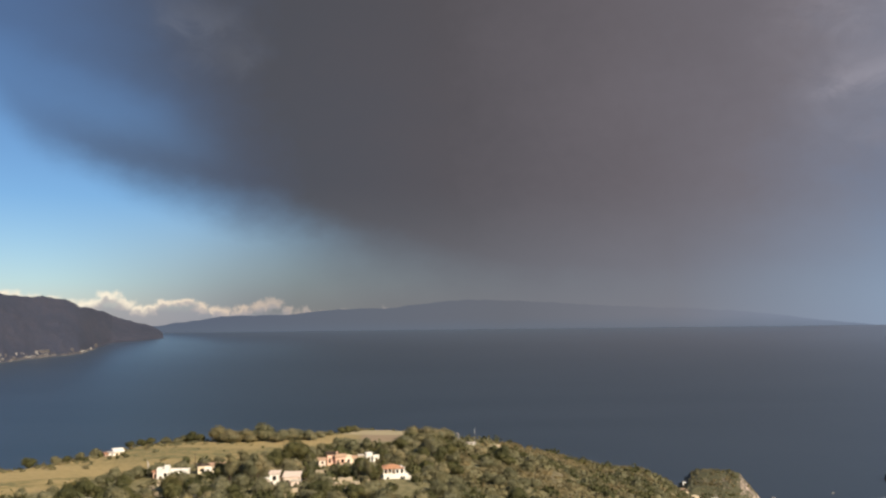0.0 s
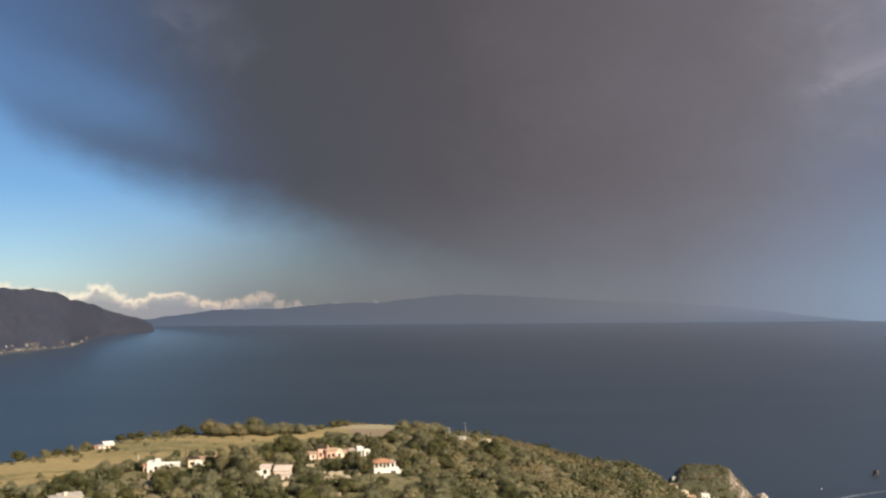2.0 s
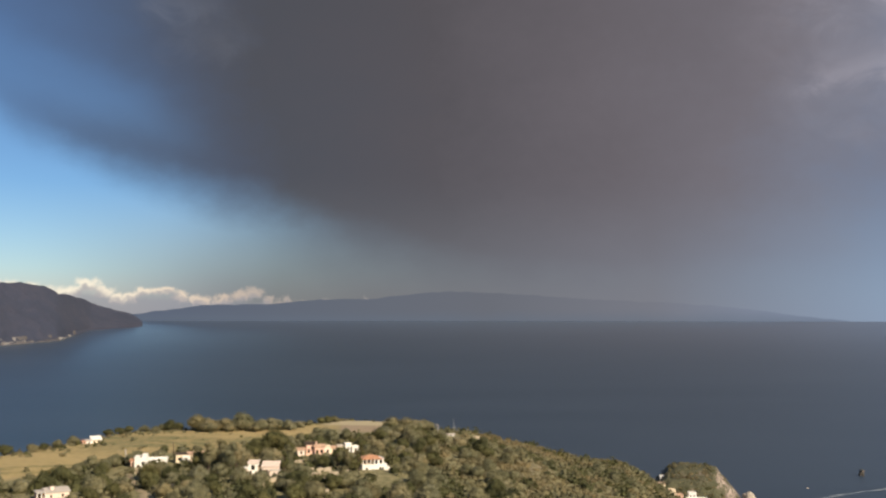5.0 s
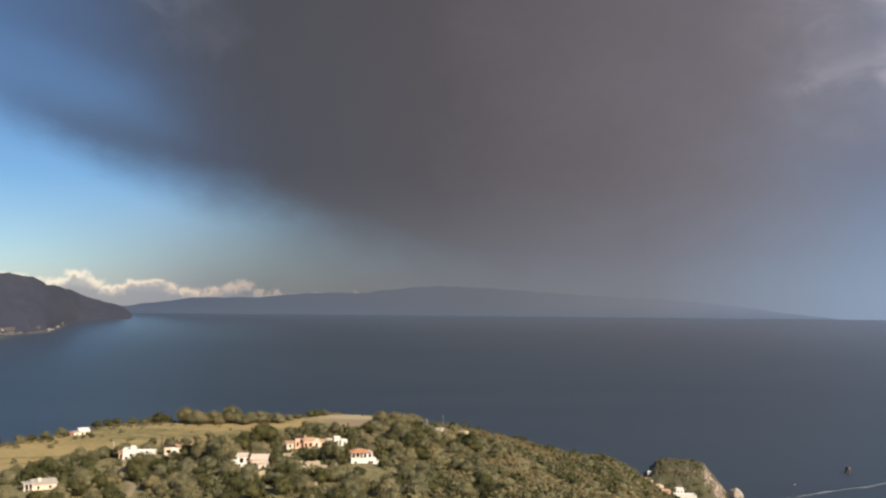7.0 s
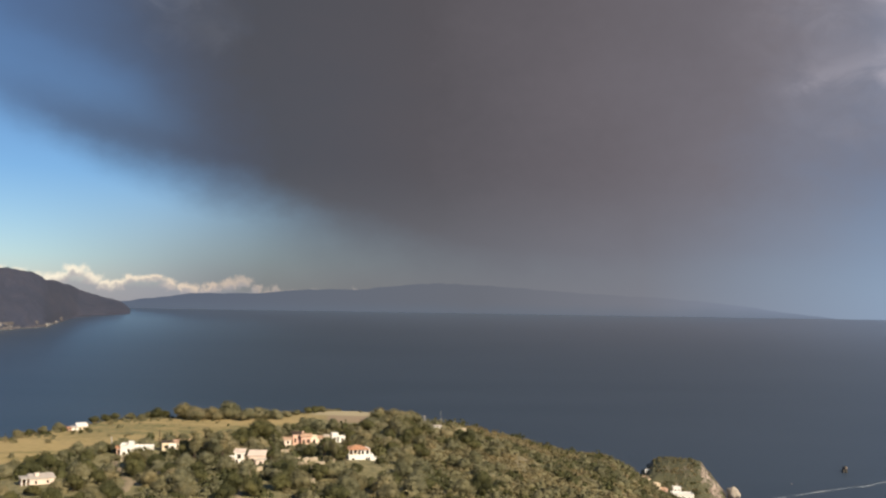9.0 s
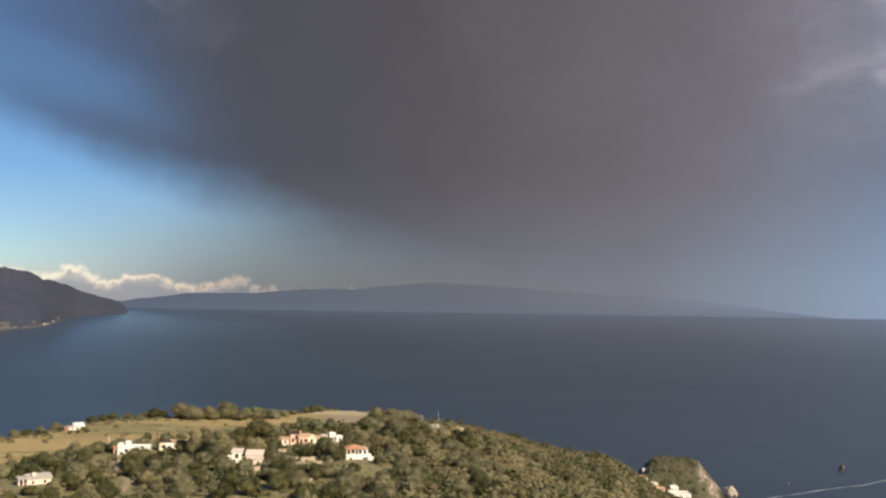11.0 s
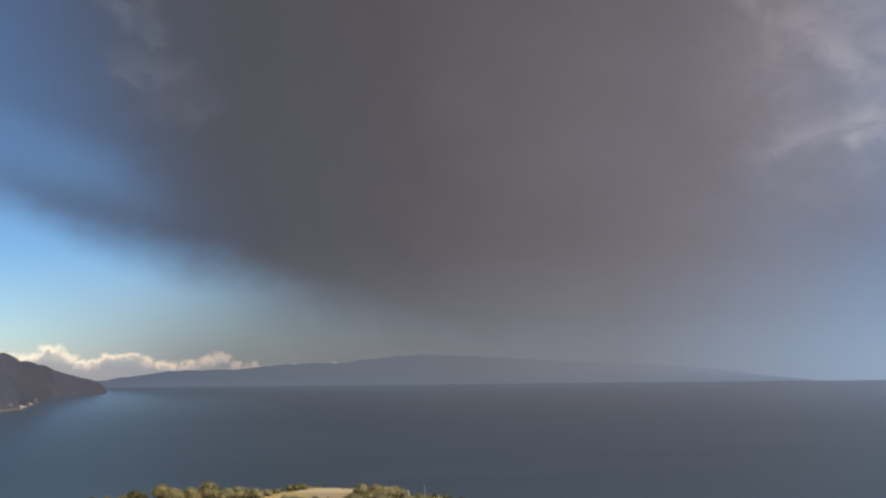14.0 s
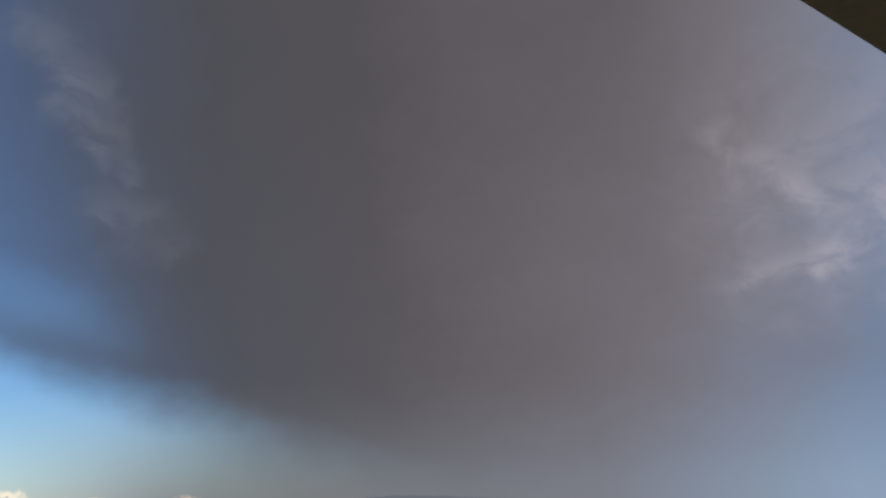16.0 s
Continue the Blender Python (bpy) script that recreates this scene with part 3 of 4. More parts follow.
def make_tree(name, seed, height, wide, mat, label, tall=False):
    """A tree of about this height and crown width, as an Empty with a trunk and a crown."""
    rng = np.random.default_rng(seed)
    root = new(name)
    bm = bmesh.new()
    fork = height * (0.2 if not tall else 0.4)
    limb(bm, (0, 0, -0.6), (0.1 * wide * rng.uniform(-1, 1), 0, fork), 0.05 * height, 0.035 * height)
    lobes = []
    n = 9 if not tall else 8
    for i in range(n):
        a = 2 * math.pi * i / n + rng.uniform(-0.4, 0.4)
        if tall:
            q = rng.uniform(0.05, 0.26) * wide
            zz = height * (0.38 + 0.52 * i / (n - 1))
            r = wide * (0.34 - 0.12 * i / (n - 1)) * rng.uniform(0.8, 1.15)
        else:
            q = wide * rng.uniform(0.16, 0.34) * (0.35 if i > 6 else 1)
            zz = height * (rng.uniform(0.30, 0.60) if i < 7 else rng.uniform(0.66, 0.78))
            r = wide * rng.uniform(0.23, 0.34)
        lobes.append((q * math.cos(a), q * math.sin(a), zz, r))
        limb(bm, (0, 0, fork * 0.9), (q * 0.8 * math.cos(a), q * 0.8 * math.sin(a), zz), 0.025 * height, 0.008 * height, 5)
    part("trunk", bm, BARK, root)
    part("crown", crown_mesh("crown", rng, lobes, 2600, 0.032 * wide, mat), mat, root)
    return tagged(root, label, "tree", "trees on the headland")


KINDS = [
    make_tree("olive_tree", 11, 4.6, 5.4, OLIVE, "grey-green olive tree with a rounded ragged crown"),
    make_tree("olive_tree", 12, 5.2, 6.4, OLIVE, "grey-green olive tree with a rounded ragged crown"),
    make_tree("olive_tree", 13, 3.8, 4.6, OLIVE, "small grey-green olive tree on dry ground"),
    make_tree("evergreen_oak", 14, 5.4, 5.8, DARK, "dark green evergreen oak with a dense crown"),
    make_tree("evergreen_oak", 15, 4.4, 5.0, DARK, "dark green evergreen oak with a dense crown"),
    make_tree("tall_tree", 16, 9.5, 4.6, OLIVE, "tall slender olive-green tree beside the houses", tall=True),
    make_tree("tall_tree", 17, 8.0, 3.6, DARK, "tall dark green tree beside the houses", tall=True),
]
FIRST = [True] * len(KINDS)


def plant(kind, az, r, scale=1.0, turn=None, squat=1.0):
    turn = random.uniform(0, 360) if turn is None else turn
    m = Matrix.Translation(stand(az, r)) @ pose(0, 0, 0, 0, 0, turn)
    if FIRST[kind]:
        FIRST[kind] = False
        KINDS[kind].scale = (scale, scale, scale * squat * random.uniform(0.85, 1.1))
        KINDS[kind].matrix_basis = m @ Matrix.Diagonal((*KINDS[kind].scale, 1))
        return
    ob = copy_thing(KINDS[kind], m)
    ob.scale = (scale, scale, scale * squat * random.uniform(0.85, 1.1))


# lots that stay clear: azimuth span and distance span
CLEAR = (
    (-4.3, -1.9, 265, 298), (-5.0, -3.95, 304, 346), (-8.1, -5.0, 306, 338), (-11.1, -8.6, 266, 290), (-17.5, -15.0, 298, 320),
    (-15.1, -13.2, 298, 320), (-20.4, -18.5, 362, 382), (-23.2, -20.4, 236, 272), (1.1, 2.2, 366, 404), (2.6, 3.7, 368, 412), (-17.5, -16.6, 262, 300), (-17.3, -16.0, 240, 262))


def clear(az, r):
    return any(a <= az <= b and c <= r <= d for a, b, c, d in CLEAR)


def field_start(az):
    return float(np.interp(az, (-40, -24, -20, -15, -11, -9, -6, -5.6, -2.4, -2.0), (292, 300, 322, 334, 350, 362, 378, 384, 384, 500)))


rng = random.Random(5)
# trees that stand out along the skyline and round the houses
for kind, az, r, s in (
        (1, -13.5, 402, 1.15), (0, -12.9, 398, 1.2), (0, -12.3, 401, 1.0), (1, -11.9, 399, 1.0), (1, -11.1, 402, 1.3), (0, -10.5, 403, 0.9), (0, -9.9, 399, 1.0),
        (0, -9.25, 404, 1.15), (2, -8.7, 402, 0.9), (2, -8.25, 401, 1.0), (3, -15.2, 409, 0.7), (4, -14.7, 408, 0.7), (2, -16.0, 407, 0.6), (4, -17.5, 404, 0.65), (4, -18.0, 400, 0.6),
        (2, -20.5, 376, 0.7), (2, -21.3, 370, 0.6), (4, -22.0, 363, 0.6), (2, -22.6, 361, 0.7), (4, -24.0, 355, 0.8), (2, -16.6, 406, 0.7), (2, -15.6, 410, 0.7), (4, -18.6, 396, 0.6), (2, -10.2, 396, 1.0), (0, -13.1, 406, 1.0), (2, -7.6, 408, 0.7), (2, -7.0, 416, 0.6), (0, 0.2, 404, 0.8), (4, -6.3, 422, 0.65), (4, -5.9, 424, 0.7), (2, -5.5, 428, 0.7),
        (3, -9.15, 326, 1.65), (3, -8.6, 330, 1.2), (5, -12.9, 284, 1.05), (5, -12.2, 286, 1.15), (5, -11.7, 278, 1.15), (6, -12.0, 298, 1.05), (5, -11.3, 292, 1.05), (5, -8.2, 296, 0.75), (6, -5.3, 290, 0.75), (5, -4.7, 284, 0.7),
        (1, -6.5, 372, 0.9), (0, -6.0, 376, 1.0), (0, -5.7, 368, 0.9), (4, -3.4, 364, 0.8), (3, -2.8, 362, 0.9), (0, -2.5, 372, 1.0), (1, -2.0, 392, 1.0), (0, -1.5, 398, 1.1),
        (1, -1.0, 392, 1.1), (0, -0.5, 398, 1.0), (0, -0.1, 402, 1.0), (0, -1.6, 380, 1.1), (1, -0.7, 374, 1.0), (0, -3.9, 318, 0.8),
        # the tall tree at -3.98 is added for the shadow left of the villa
        (4, -4.6, 292, 0.8), (3, -5.1, 300, 0.9), (6, -3.85, 310, 0.7), (6, -3.98, 284, 0.72), (6, -8.45, 284, 0.85), (3, -16.0, 290, 0.9), (0, -15.6, 288, 0.95), (3, -14.3, 292, 0.8), (4, -21.6, 246, 0.7), (5, -2.2, 318, 0.6), (2, -17.3, 316, 0.9),
        (0, -16.6, 318, 0.8), (0, -15.7, 322, 0.8), (1, -19.5, 316, 0.85), (0, -20.1, 312, 0.8), (1, -18.8, 312, 0.8), (0, -18.2, 316, 0.85)):
    plant(kind, az, r, s * (1.25 if r > 352 else 1.0), squat=0.84 if r > 352 else 1.0)

# bushes that half hide the houses
for kind, az, r, s in (
        (1, -16.4, 289, 0.95), (4, -16.7, 300, 0.42), (3, -16.25, 297, 0.62), (0, -15.75, 297, 0.42), (2, -17.3, 303, 0.5), (4, -14.7, 299, 0.5), (3, -13.5, 299, 0.75), (0, -13.2, 303, 0.6),
        (2, -10.9, 270, 0.65), (0, -10.05, 266, 0.52), (2, -9.1, 268, 0.52), (4, -8.6, 274, 0.55), (4, -7.9, 308, 0.7), (2, -7.35, 308, 0.55), (4, -6.75, 307, 0.62), (0, -6.0, 309, 0.5), (3, -5.4, 312, 0.5),
        (2, -5.8, 330, 0.6), (2, -3.9, 276, 0.40), (4, -1.9, 280, 0.5), (3, -4.35, 284, 0.6), (4, -4.0, 300, 0.6), (2, -19.7, 364, 0.38), (4, -19.3, 363, 0.30), (4, -18.95, 368, 0.36), (2, -18.8, 364, 0.36),
        (4, -20.2, 372, 0.4), (2, -19.0, 383, 0.6), (4, -21.9, 249, 0.45), (2, -21.3, 247, 0.3), (2, -20.6, 252, 0.6)):
    plant(kind, az, r, s)

# groves below the field
count = 0
spots = []
r = 206.0
while r < 384:
    step = 7.6 / r * 180 / math.pi
    az = -27 + rng.uniform(0, step)
    while az < 6:
        a, q = az + rng.uniform(-0.4, 0.4) * step, r + rng.uniform(-2.8, 2.8)
        if not clear(a, q) and not (-7.3 < a < -4.7 and 262 < q < 290) and q < field_start(a) - 2 and rng.random() < (0.72 if a < 1 else 0.4):
            spots.append((a, q))
        az += step
    r += 7.0
rng.shuffle(spots)
for a, q in spots[:250]:
    plant(rng.choices((0, 1, 2, 3, 4), (5, 3, 4, 3, 4))[0], a, q, rng.uniform(0.7, 1.12) * (0.72 if q > field_start(a) - 26 else 1.0))


def scatter(name, seed, places, mat, label, leaves=62, kind="stuff"):
    """Low scrub: many small bushes in one mesh. places: (position, width, height)."""
    g = np.random.default_rng(seed)
    p = np.array([tuple(a) for a, _, _ in places])
    w = np.array([b for _, b, _ in places])
    h = np.array([c for _, _, c in places])
    m = len(p)
    d = sphere_points(g, m * leaves).reshape(m, leaves, 3)
    d[..., 2] = np.abs(d[..., 2]) - 0.12
    size = np.stack([w / 2, w / 2, h], -1)[:, None, :]
    lump = 1 + 0.42 * np.sin(d[..., :1] * 5 + g.uniform(0, 6, (m, 1, 1))) * np.cos(d[..., 1:2] * 4 + g.uniform(0, 6, (m, 1, 1)))
    c = p[:, None, :] + d * size * lump * g.uniform(0.74, 1.14, (m, leaves, 1))
    nn = d / size + g.normal(size=d.shape) * 0.42
    nn /= np.linalg.norm(nn, axis=-1, keepdims=True)
    s = g.uniform(0.6, 1.2, (m, leaves)) * (w * 0.125)[:, None]
    bv = (BALL1[0][None] * size * 0.78 * g.uniform(0.7, 1.2, (m, len(BALL1[0]), 1)) + p[:, None, :]).reshape(-1, 3)
    bf = (BALL1[1][None] + (np.arange(m) * len(BALL1[0]))[:, None, None]).reshape(-1, 3)
    me = quads_mesh(name, c.reshape(-1, 3), nn.reshape(-1, 3), s.ravel(), mat, g, (bv, bf))
    return tagged(new(name, me), label, "scrub", kind=kind)


bushes, dry, dark = [], [], []
r = 200.0
while r < 575:
    step = 3.3 / r * 180 / math.pi
    az = -27.0
    while az < 19.5:
        a, q = az + rng.uniform(-0.5, 0.5) * step, r + rng.uniform(-1.6, 1.6)
        az += step
        edge = float(np.interp(a, RIDGE[:, 0], RIDGE[:, 1]))
        if q > edge + 12 or clear(a, q) or (a < -2.0 and q > field_start(a) - 1):
            continue
        p = polar(a, q)
        gap = noise.fractal(p * 0.035, 1.0, 2.0, 4)
        slope = a > 1.0
        if rng.random() > (0.92 + 0.45 * gap if slope else 0.50 + 0.5 * gap):
            continue
        near = 1.0 if slope else min(1.0, max(0.3, (edge - q) / 25))
        pick = 0.5 * rng.random() + min(0.5, max(0.0, 0.25 + 0.60 * noise.fractal(p * 0.02 + Vector((3, 9, 0)), 1.0, 2.0, 3)))
        sort = dry if pick < (0.56 if slope else 0.36) else dark if pick < (0.68 if slope else 0.56) else bushes
        w = (1.4 + 2.6 * rng.random() ** 1.5 if sort is dry else 1.8 + 4.0 * rng.random() ** 1.7) * (0.6 + 0.4 * near)
        h = w * (rng.uniform(0.28, 0.6) if sort is dry else rng.uniform(0.38, 0.72))
        sort.append((stand(a, q, 0.1), w, h))
    r += 3.2
# tussocks and low scrub on the rim of the field
for _ in range(330):
    a = rng.uniform(-27, -2.2)
    edge = float(np.interp(a, RIDGE[:, 0], RIDGE[:, 1]))
    if -20.2 < a < -18.6:
        continue
    q = edge + rng.uniform(-7, 4) if rng.random() < 0.90 else rng.uniform(field_start(a), edge)
    if -5.8 < a < -2.3 and q < edge - 2:
        continue
    w = rng.uniform(0.5, 2.6)
    (dry, bushes, dark)[rng.choices((0, 1, 2), (5, 3, 2))[0]].append((stand(a, q, 0.05), w, w * rng.uniform(0.3, 0.7)))
# green strips of scrub across the field
for _ in range(170):
    a = rng.choice((-17.2, -16.2, -15.0, -12.8, -20.6)) + rng.gauss(0, 0.55)
    edge = float(np.interp(a, RIDGE[:, 0], RIDGE[:, 1]))
    q = edge - abs(rng.gauss(6, 6))
    if q > field_start(a) + 8 and not clear(a, q):
        w = rng.uniform(0.6, 2.2)
        (bushes if rng.random() < 0.75 else dark).append((stand(a, q, 0.05), w, w * rng.uniform(0.25, 0.5)))
for _ in range(380):
    a, q = rng.uniform(13.6, 18.0), rng.uniform(604, 668)
    zz = float(rock_height(a, q))
    if zz < 7 or (a > 17.2 and rng.random() < 0.7):
        continue
    w = rng.uniform(1.0, 2.6)
    (dark if rng.random() < 0.30 else dry).append((polar(a, q, zz - 0.2), w, w * 0.55))
scatter("dry_scrub", 21, dry, MAQUIS, "dry brownish-olive scrub covering the slope")
scatter("green_scrub", 22, bushes, OLIVE, "grey-green low scrub covering the slope")
scatter("dark_scrub", 23, dark, DARK, "dark green low bushes between the trees")

# ---- houses ----
WHITE = plain("white limewash", (0.78, 0.75, 0.70), 0.85, 0.10, 0.5, 0.01)
CREAM = plain("cream plaster", (0.70, 0.58, 0.42), 0.85, 0.14, 0.5, 0.01)
PINK = plain("faded pink plaster", (0.72, 0.47, 0.36), 0.85, 0.16, 0.5, 0.01)
PALEPINK = plain("pale pink plaster", (0.76, 0.62, 0.52), 0.85, 0.16, 0.5, 0.01)
CONCRETE = plain("weathered concrete", (0.52, 0.46, 0.40), 0.9, 0.25, 0.6, 0.02)
TILE = plain("terracotta roof tiles", (0.52, 0.265, 0.15), 0.85, 0.30, 0.7, 0.05)
PALETILE = plain("sun-bleached roof tiles", (0.56, 0.36, 0.24), 0.85, 0.25, 0.7, 0.05)
WOOD = plain("dark brown wood", (0.075, 0.048, 0.030), 0.7, 0.35, 1.5, 0.01)
GLASS = material("dark window glass", lambda n: surface(n, (0.02, 0.022, 0.025), 0.08))
STONE = plain("dry stone", (0.46, 0.38, 0.28), 0.95, 0.35, 1.2, 0.06)
DIRT = plain("bare dusty earth", (0.32, 0.25, 0.155), 0.95, 0.25, 0.4, 0.05)
METAL = plain("galvanised metal", (0.45, 0.45, 0.44), 0.5, 0.2, 1.0, 0.0, 0.8)


def box(bm, x0, y0, z0, x1, y1, z1):
    v = [bm.verts.new((x, y, z)) for z in (z0, z1) for y in (y0, y1) for x in (x0, x1)]
    for f in ((0, 2, 3, 1), (4, 5, 7, 6), (0, 1, 5, 4), (1, 3, 7, 5), (3, 2, 6, 7), (2, 0, 4, 6)):
        bm.faces.new([v[i] for i in f])


def wall_mesh(length, z0, z1, thick, holes):
    """A wall along x from 0 to length, its outer face at y = 0, with openings (u0, z0, u1, z1) right through it."""
    bm = bmesh.new()
    us = sorted({0.0, length, *[h[0] for h in holes], *[h[2] for h in holes]})
    ws = sorted({z0, z1, *[h[1] for h in holes], *[h[3] for h in holes]})
    solid = {}
    for i in range(len(us) - 1):
        for j in range(len(ws) - 1):
            u, w = (us[i] + us[i + 1]) / 2, (ws[j] + ws[j + 1]) / 2
            solid[i, j] = not any(h[0] < u < h[2] and h[1] < w < h[3] for h in holes)
    grid = {}

    def vert(i, j, k):
        if (i, j, k) not in grid:
            grid[i, j, k] = bm.verts.new((us[i], thick * k, ws[j]))
        return grid[i, j, k]

    for (i, j), full in solid.items():
        if not full:
            continue
        bm.faces.new((vert(i, j, 0), vert(i + 1, j, 0), vert(i + 1, j + 1, 0), vert(i, j + 1, 0)))
        bm.faces.new((vert(i, j, 1), vert(i, j + 1, 1), vert(i + 1, j + 1, 1), vert(i + 1, j, 1)))
        for (di, dj), (a, b) in (((-1, 0), ((i, j), (i, j + 1))), ((1, 0), ((i + 1, j + 1), (i + 1, j))), ((0, -1), ((i + 1, j), (i, j))), ((0, 1), ((i, j + 1), (i + 1, j + 1)))):
            if not solid.get((i + di, j + dj), False):
                bm.faces.new((vert(*a, 0), vert(*b, 0), vert(*b, 1), vert(*a, 1)))
    return bm


def opening(house, m, u0, z0, u1, z1, kind):
    """A window with frame and pane, or a door, set back in its opening."""
    bm = bmesh.new()
    t = 0.07
    if kind == "window":
        for a in ((u0, z0, u1, z0 + t), (u0, z1 - t, u1, z1), (u0, z0 + t, u0 + t, z1 - t), (u1 - t, z0 + t, u1, z1 - t), ((u0 + u1) / 2 - t / 2, z0 + t, (u0 + u1) / 2 + t / 2, z1 - t)):
            box(bm, a[0], 0.14, a[1], a[2], 0.20, a[3])
        w = part("window", bm, WOOD, house)
        w.matrix_basis = m
        bm = bmesh.new()
        box(bm, u0 + t / 2, 0.16, z0 + t / 2, u1 - t / 2, 0.175, z1 - t / 2)
        part("pane", bm, GLASS, w)
    elif kind == "door":
        box(bm, u0, 0.12, z0, u1, 0.18, z1)
        w = part("door", bm, WOOD, house)
        w.matrix_basis = m
        bm = bmesh.new()
        box(bm, u1 - 0.16, 0.07, z0 + 1.0, u1 - 0.10, 0.12, z0 + 1.12)
        part("door_handle", bm, METAL, w)


def roof_mesh(kind, w, d, z, rise, over=0.45):
    """A flat roof with a parapet, or a gable or hip roof with rows of tiles."""
    bm = bmesh.new()
    if kind == "flat":
        box(bm, -0.12, -0.12, z, w + 0.12, d + 0.12, z + 0.18)
        for a in ((-0.12, -0.12, w + 0.12, 0.10), (-0.12, d - 0.10, w + 0.12, d + 0.12), (-0.12, 0.10, 0.10, d - 0.10), (w - 0.10, 0.10, w + 0.12, d - 0.10)):
            box(bm, a[0], a[1], z + 0.18, a[2], a[3], z + 0.18 + rise)
        return bm
    if kind == "lean":
        low, high = z, z + rise
        rows = int(w / 0.45)
        for i in range(rows):
            x0, x1 = -over + (w + 2 * over) * i / rows, -over + (w + 2 * over) * (i + 1) / rows
            up = 0.0 if i % 2 else 0.05
            v = [bm.verts.new(p) for p in ((x0, -over, low + up), (x1, -over, low + up), (x1, d, high + up), (x0, d, high + up),
                                           (x0, -over, low - 0.16), (x1, -over, low - 0.16), (x1, d, high - 0.16), (x0, d, high - 0.16))]
            for f in ((0, 1, 2, 3), (7, 6, 5, 4), (0, 4, 5, 1), (1, 5, 6, 2), (2, 6, 7, 3), (3, 7, 4, 0)):
                bm.faces.new([v[k] for k in f])
        return bm
    # ridge along x
    inset = (d / 2 + over) * 0.95 if kind == "hip" else 0.0
    x0, x1, y0, y1 = -over, w + over, -over, d + over
    ym = d / 2
    for y_eave in (y0, y1):
        rows = int((x1 - x0) / 0.5)
        for i in range(rows):
            a, b = x0 + (x1 - x0) * i / rows, x0 + (x1 - x0) * (i + 1) / rows
            up = 0.0 if i % 2 else 0.06
            ra, rb = min(max(a, x0 + inset), x1 - inset), min(max(b, x0 + inset), x1 - inset)
            fa = min(1.0, (a - x0) / inset, (x1 - a) / inset) if inset else 1.0
            fb = min(1.0, (b - x0) / inset, (x1 - b) / inset) if inset else 1.0
            pa = (a, y_eave + (ym - y_eave) * fa, z + rise * fa)
            pb = (b, y_eave + (ym - y_eave) * fb, z + rise * fb)
            v = [bm.verts.new(p) for p in ((a, y_eave, z + up), (b, y_eave, z + up), (pb[0], pb[1], pb[2] + up), (pa[0], pa[1], pa[2] + up))]
            bm.faces.new(v)
            e = [bm.verts.new(p) for p in ((a, y_eave, z - 0.15), (b, y_eave, z - 0.15))]
            bm.faces.new((v[0], e[0], e[1], v[1]))
    if inset:
        for xe, xr in ((x0, x0 + inset), (x1, x1 - inset)):
            v = [bm.verts.new(p) for p in ((xe, y0, z), (xe, y1, z), (xr, ym, z + rise))]
            bm.faces.new(v)
            e = [bm.verts.new(p) for p in ((xe, y0, z - 0.15), (xe, y1, z - 0.15))]
            bm.faces.new((v[0], e[0], e[1], v[1]))
    else:
        for xe in (0.0, w):
            v = [bm.verts.new(p) for p in ((xe, 0, z), (xe, d, z), (xe, ym, z + rise * 0.92))]
            bm.faces.new(v)
    under = [bm.verts.new(p) for p in ((x0, y0, z - 0.15), (x1, y0, z - 0.15), (x1, y1, z - 0.15), (x0, y1, z - 0.15))]
    bm.faces.new(under)
    return bm


def block(house, x, y, w, d, h, walls, roof, roof_mat, rise=1.2, front=(), side=(), base=-1.5, z=0.0, chimney=None, label=""):
    """One volume of a house: four walls with openings, and a roof. front, side: (centre, sill, width, height, kind)."""
    t = 0.3
    turns = (
        (pose(x, y, z), w, front), (pose(x + w, y, z, 0, 0, 90), d, side),
        (pose(x + w, y + d, z, 0, 0, 180), w, ()), (pose(x, y + d, z, 0, 0, -90), d, side))
    for n, (m, length, holes) in enumerate(turns):
        cut = [(c - a / 2, s, c + a / 2, s + b) for c, s, a, b, _ in holes if 0.2 < c - a / 2 and c + a / 2 < length - 0.2 and s + b < h - 0.1]
        inset = t if n % 2 else 0.0
        bm = wall_mesh(length, base, h, t, cut)
        if inset:
            for v in bm.verts:
                v.co.x = min(max(v.co.x, t + 0.002), length - t - 0.002)
        ob = part("wall", bm, walls, house)
        ob.matrix_basis = m
        for c, s, a, b, kind in holes:
            if 0.2 < c - a / 2 and c + a / 2 < length - 0.2 and s + b < h - 0.1:
                opening(house, m, c - a / 2, s, c + a / 2, s + b, kind)
    if roof:
        top = part("roof", roof_mesh(roof, w, d, h, rise), roof_mat, house, label)
        top.matrix_basis = pose(x, y, z + 0.003)
    if chimney:
        bm = bmesh.new()
        cx, cy = chimney
        box(bm, cx, cy, h - 0.2, cx + 0.6, cy + 0.6, h + rise + 0.7)
        box(bm, cx - 0.08, cy - 0.08, h + rise + 0.7, cx + 0.68, cy + 0.68, h + rise + 0.85)
        c = part("chimney", bm, walls, top)
    bm = bmesh.new()
    box(bm, t, t, base + 0.02, w - t, d - t, -0.02 if base < 0 else base + 0.1)
    part("floor_slab", bm, CONCRETE, house).matrix_basis = pose(x, y, z)


def lot(name, az, r, turn, label, lift=0.0, size=1.0):
    """An Empty on the ground whose -y side looks at the terrace, turned by some degrees more."""
    ob = new(name)
    ob.matrix_basis = Matrix.Translation(stand(az, r) + Vector((0, 0, lift))) @ pose(0, 0, 0, 0, 0, -az + turn)
    ob.scale = (size, size, size)
    return tagged(ob, label, "house")


W = "window"

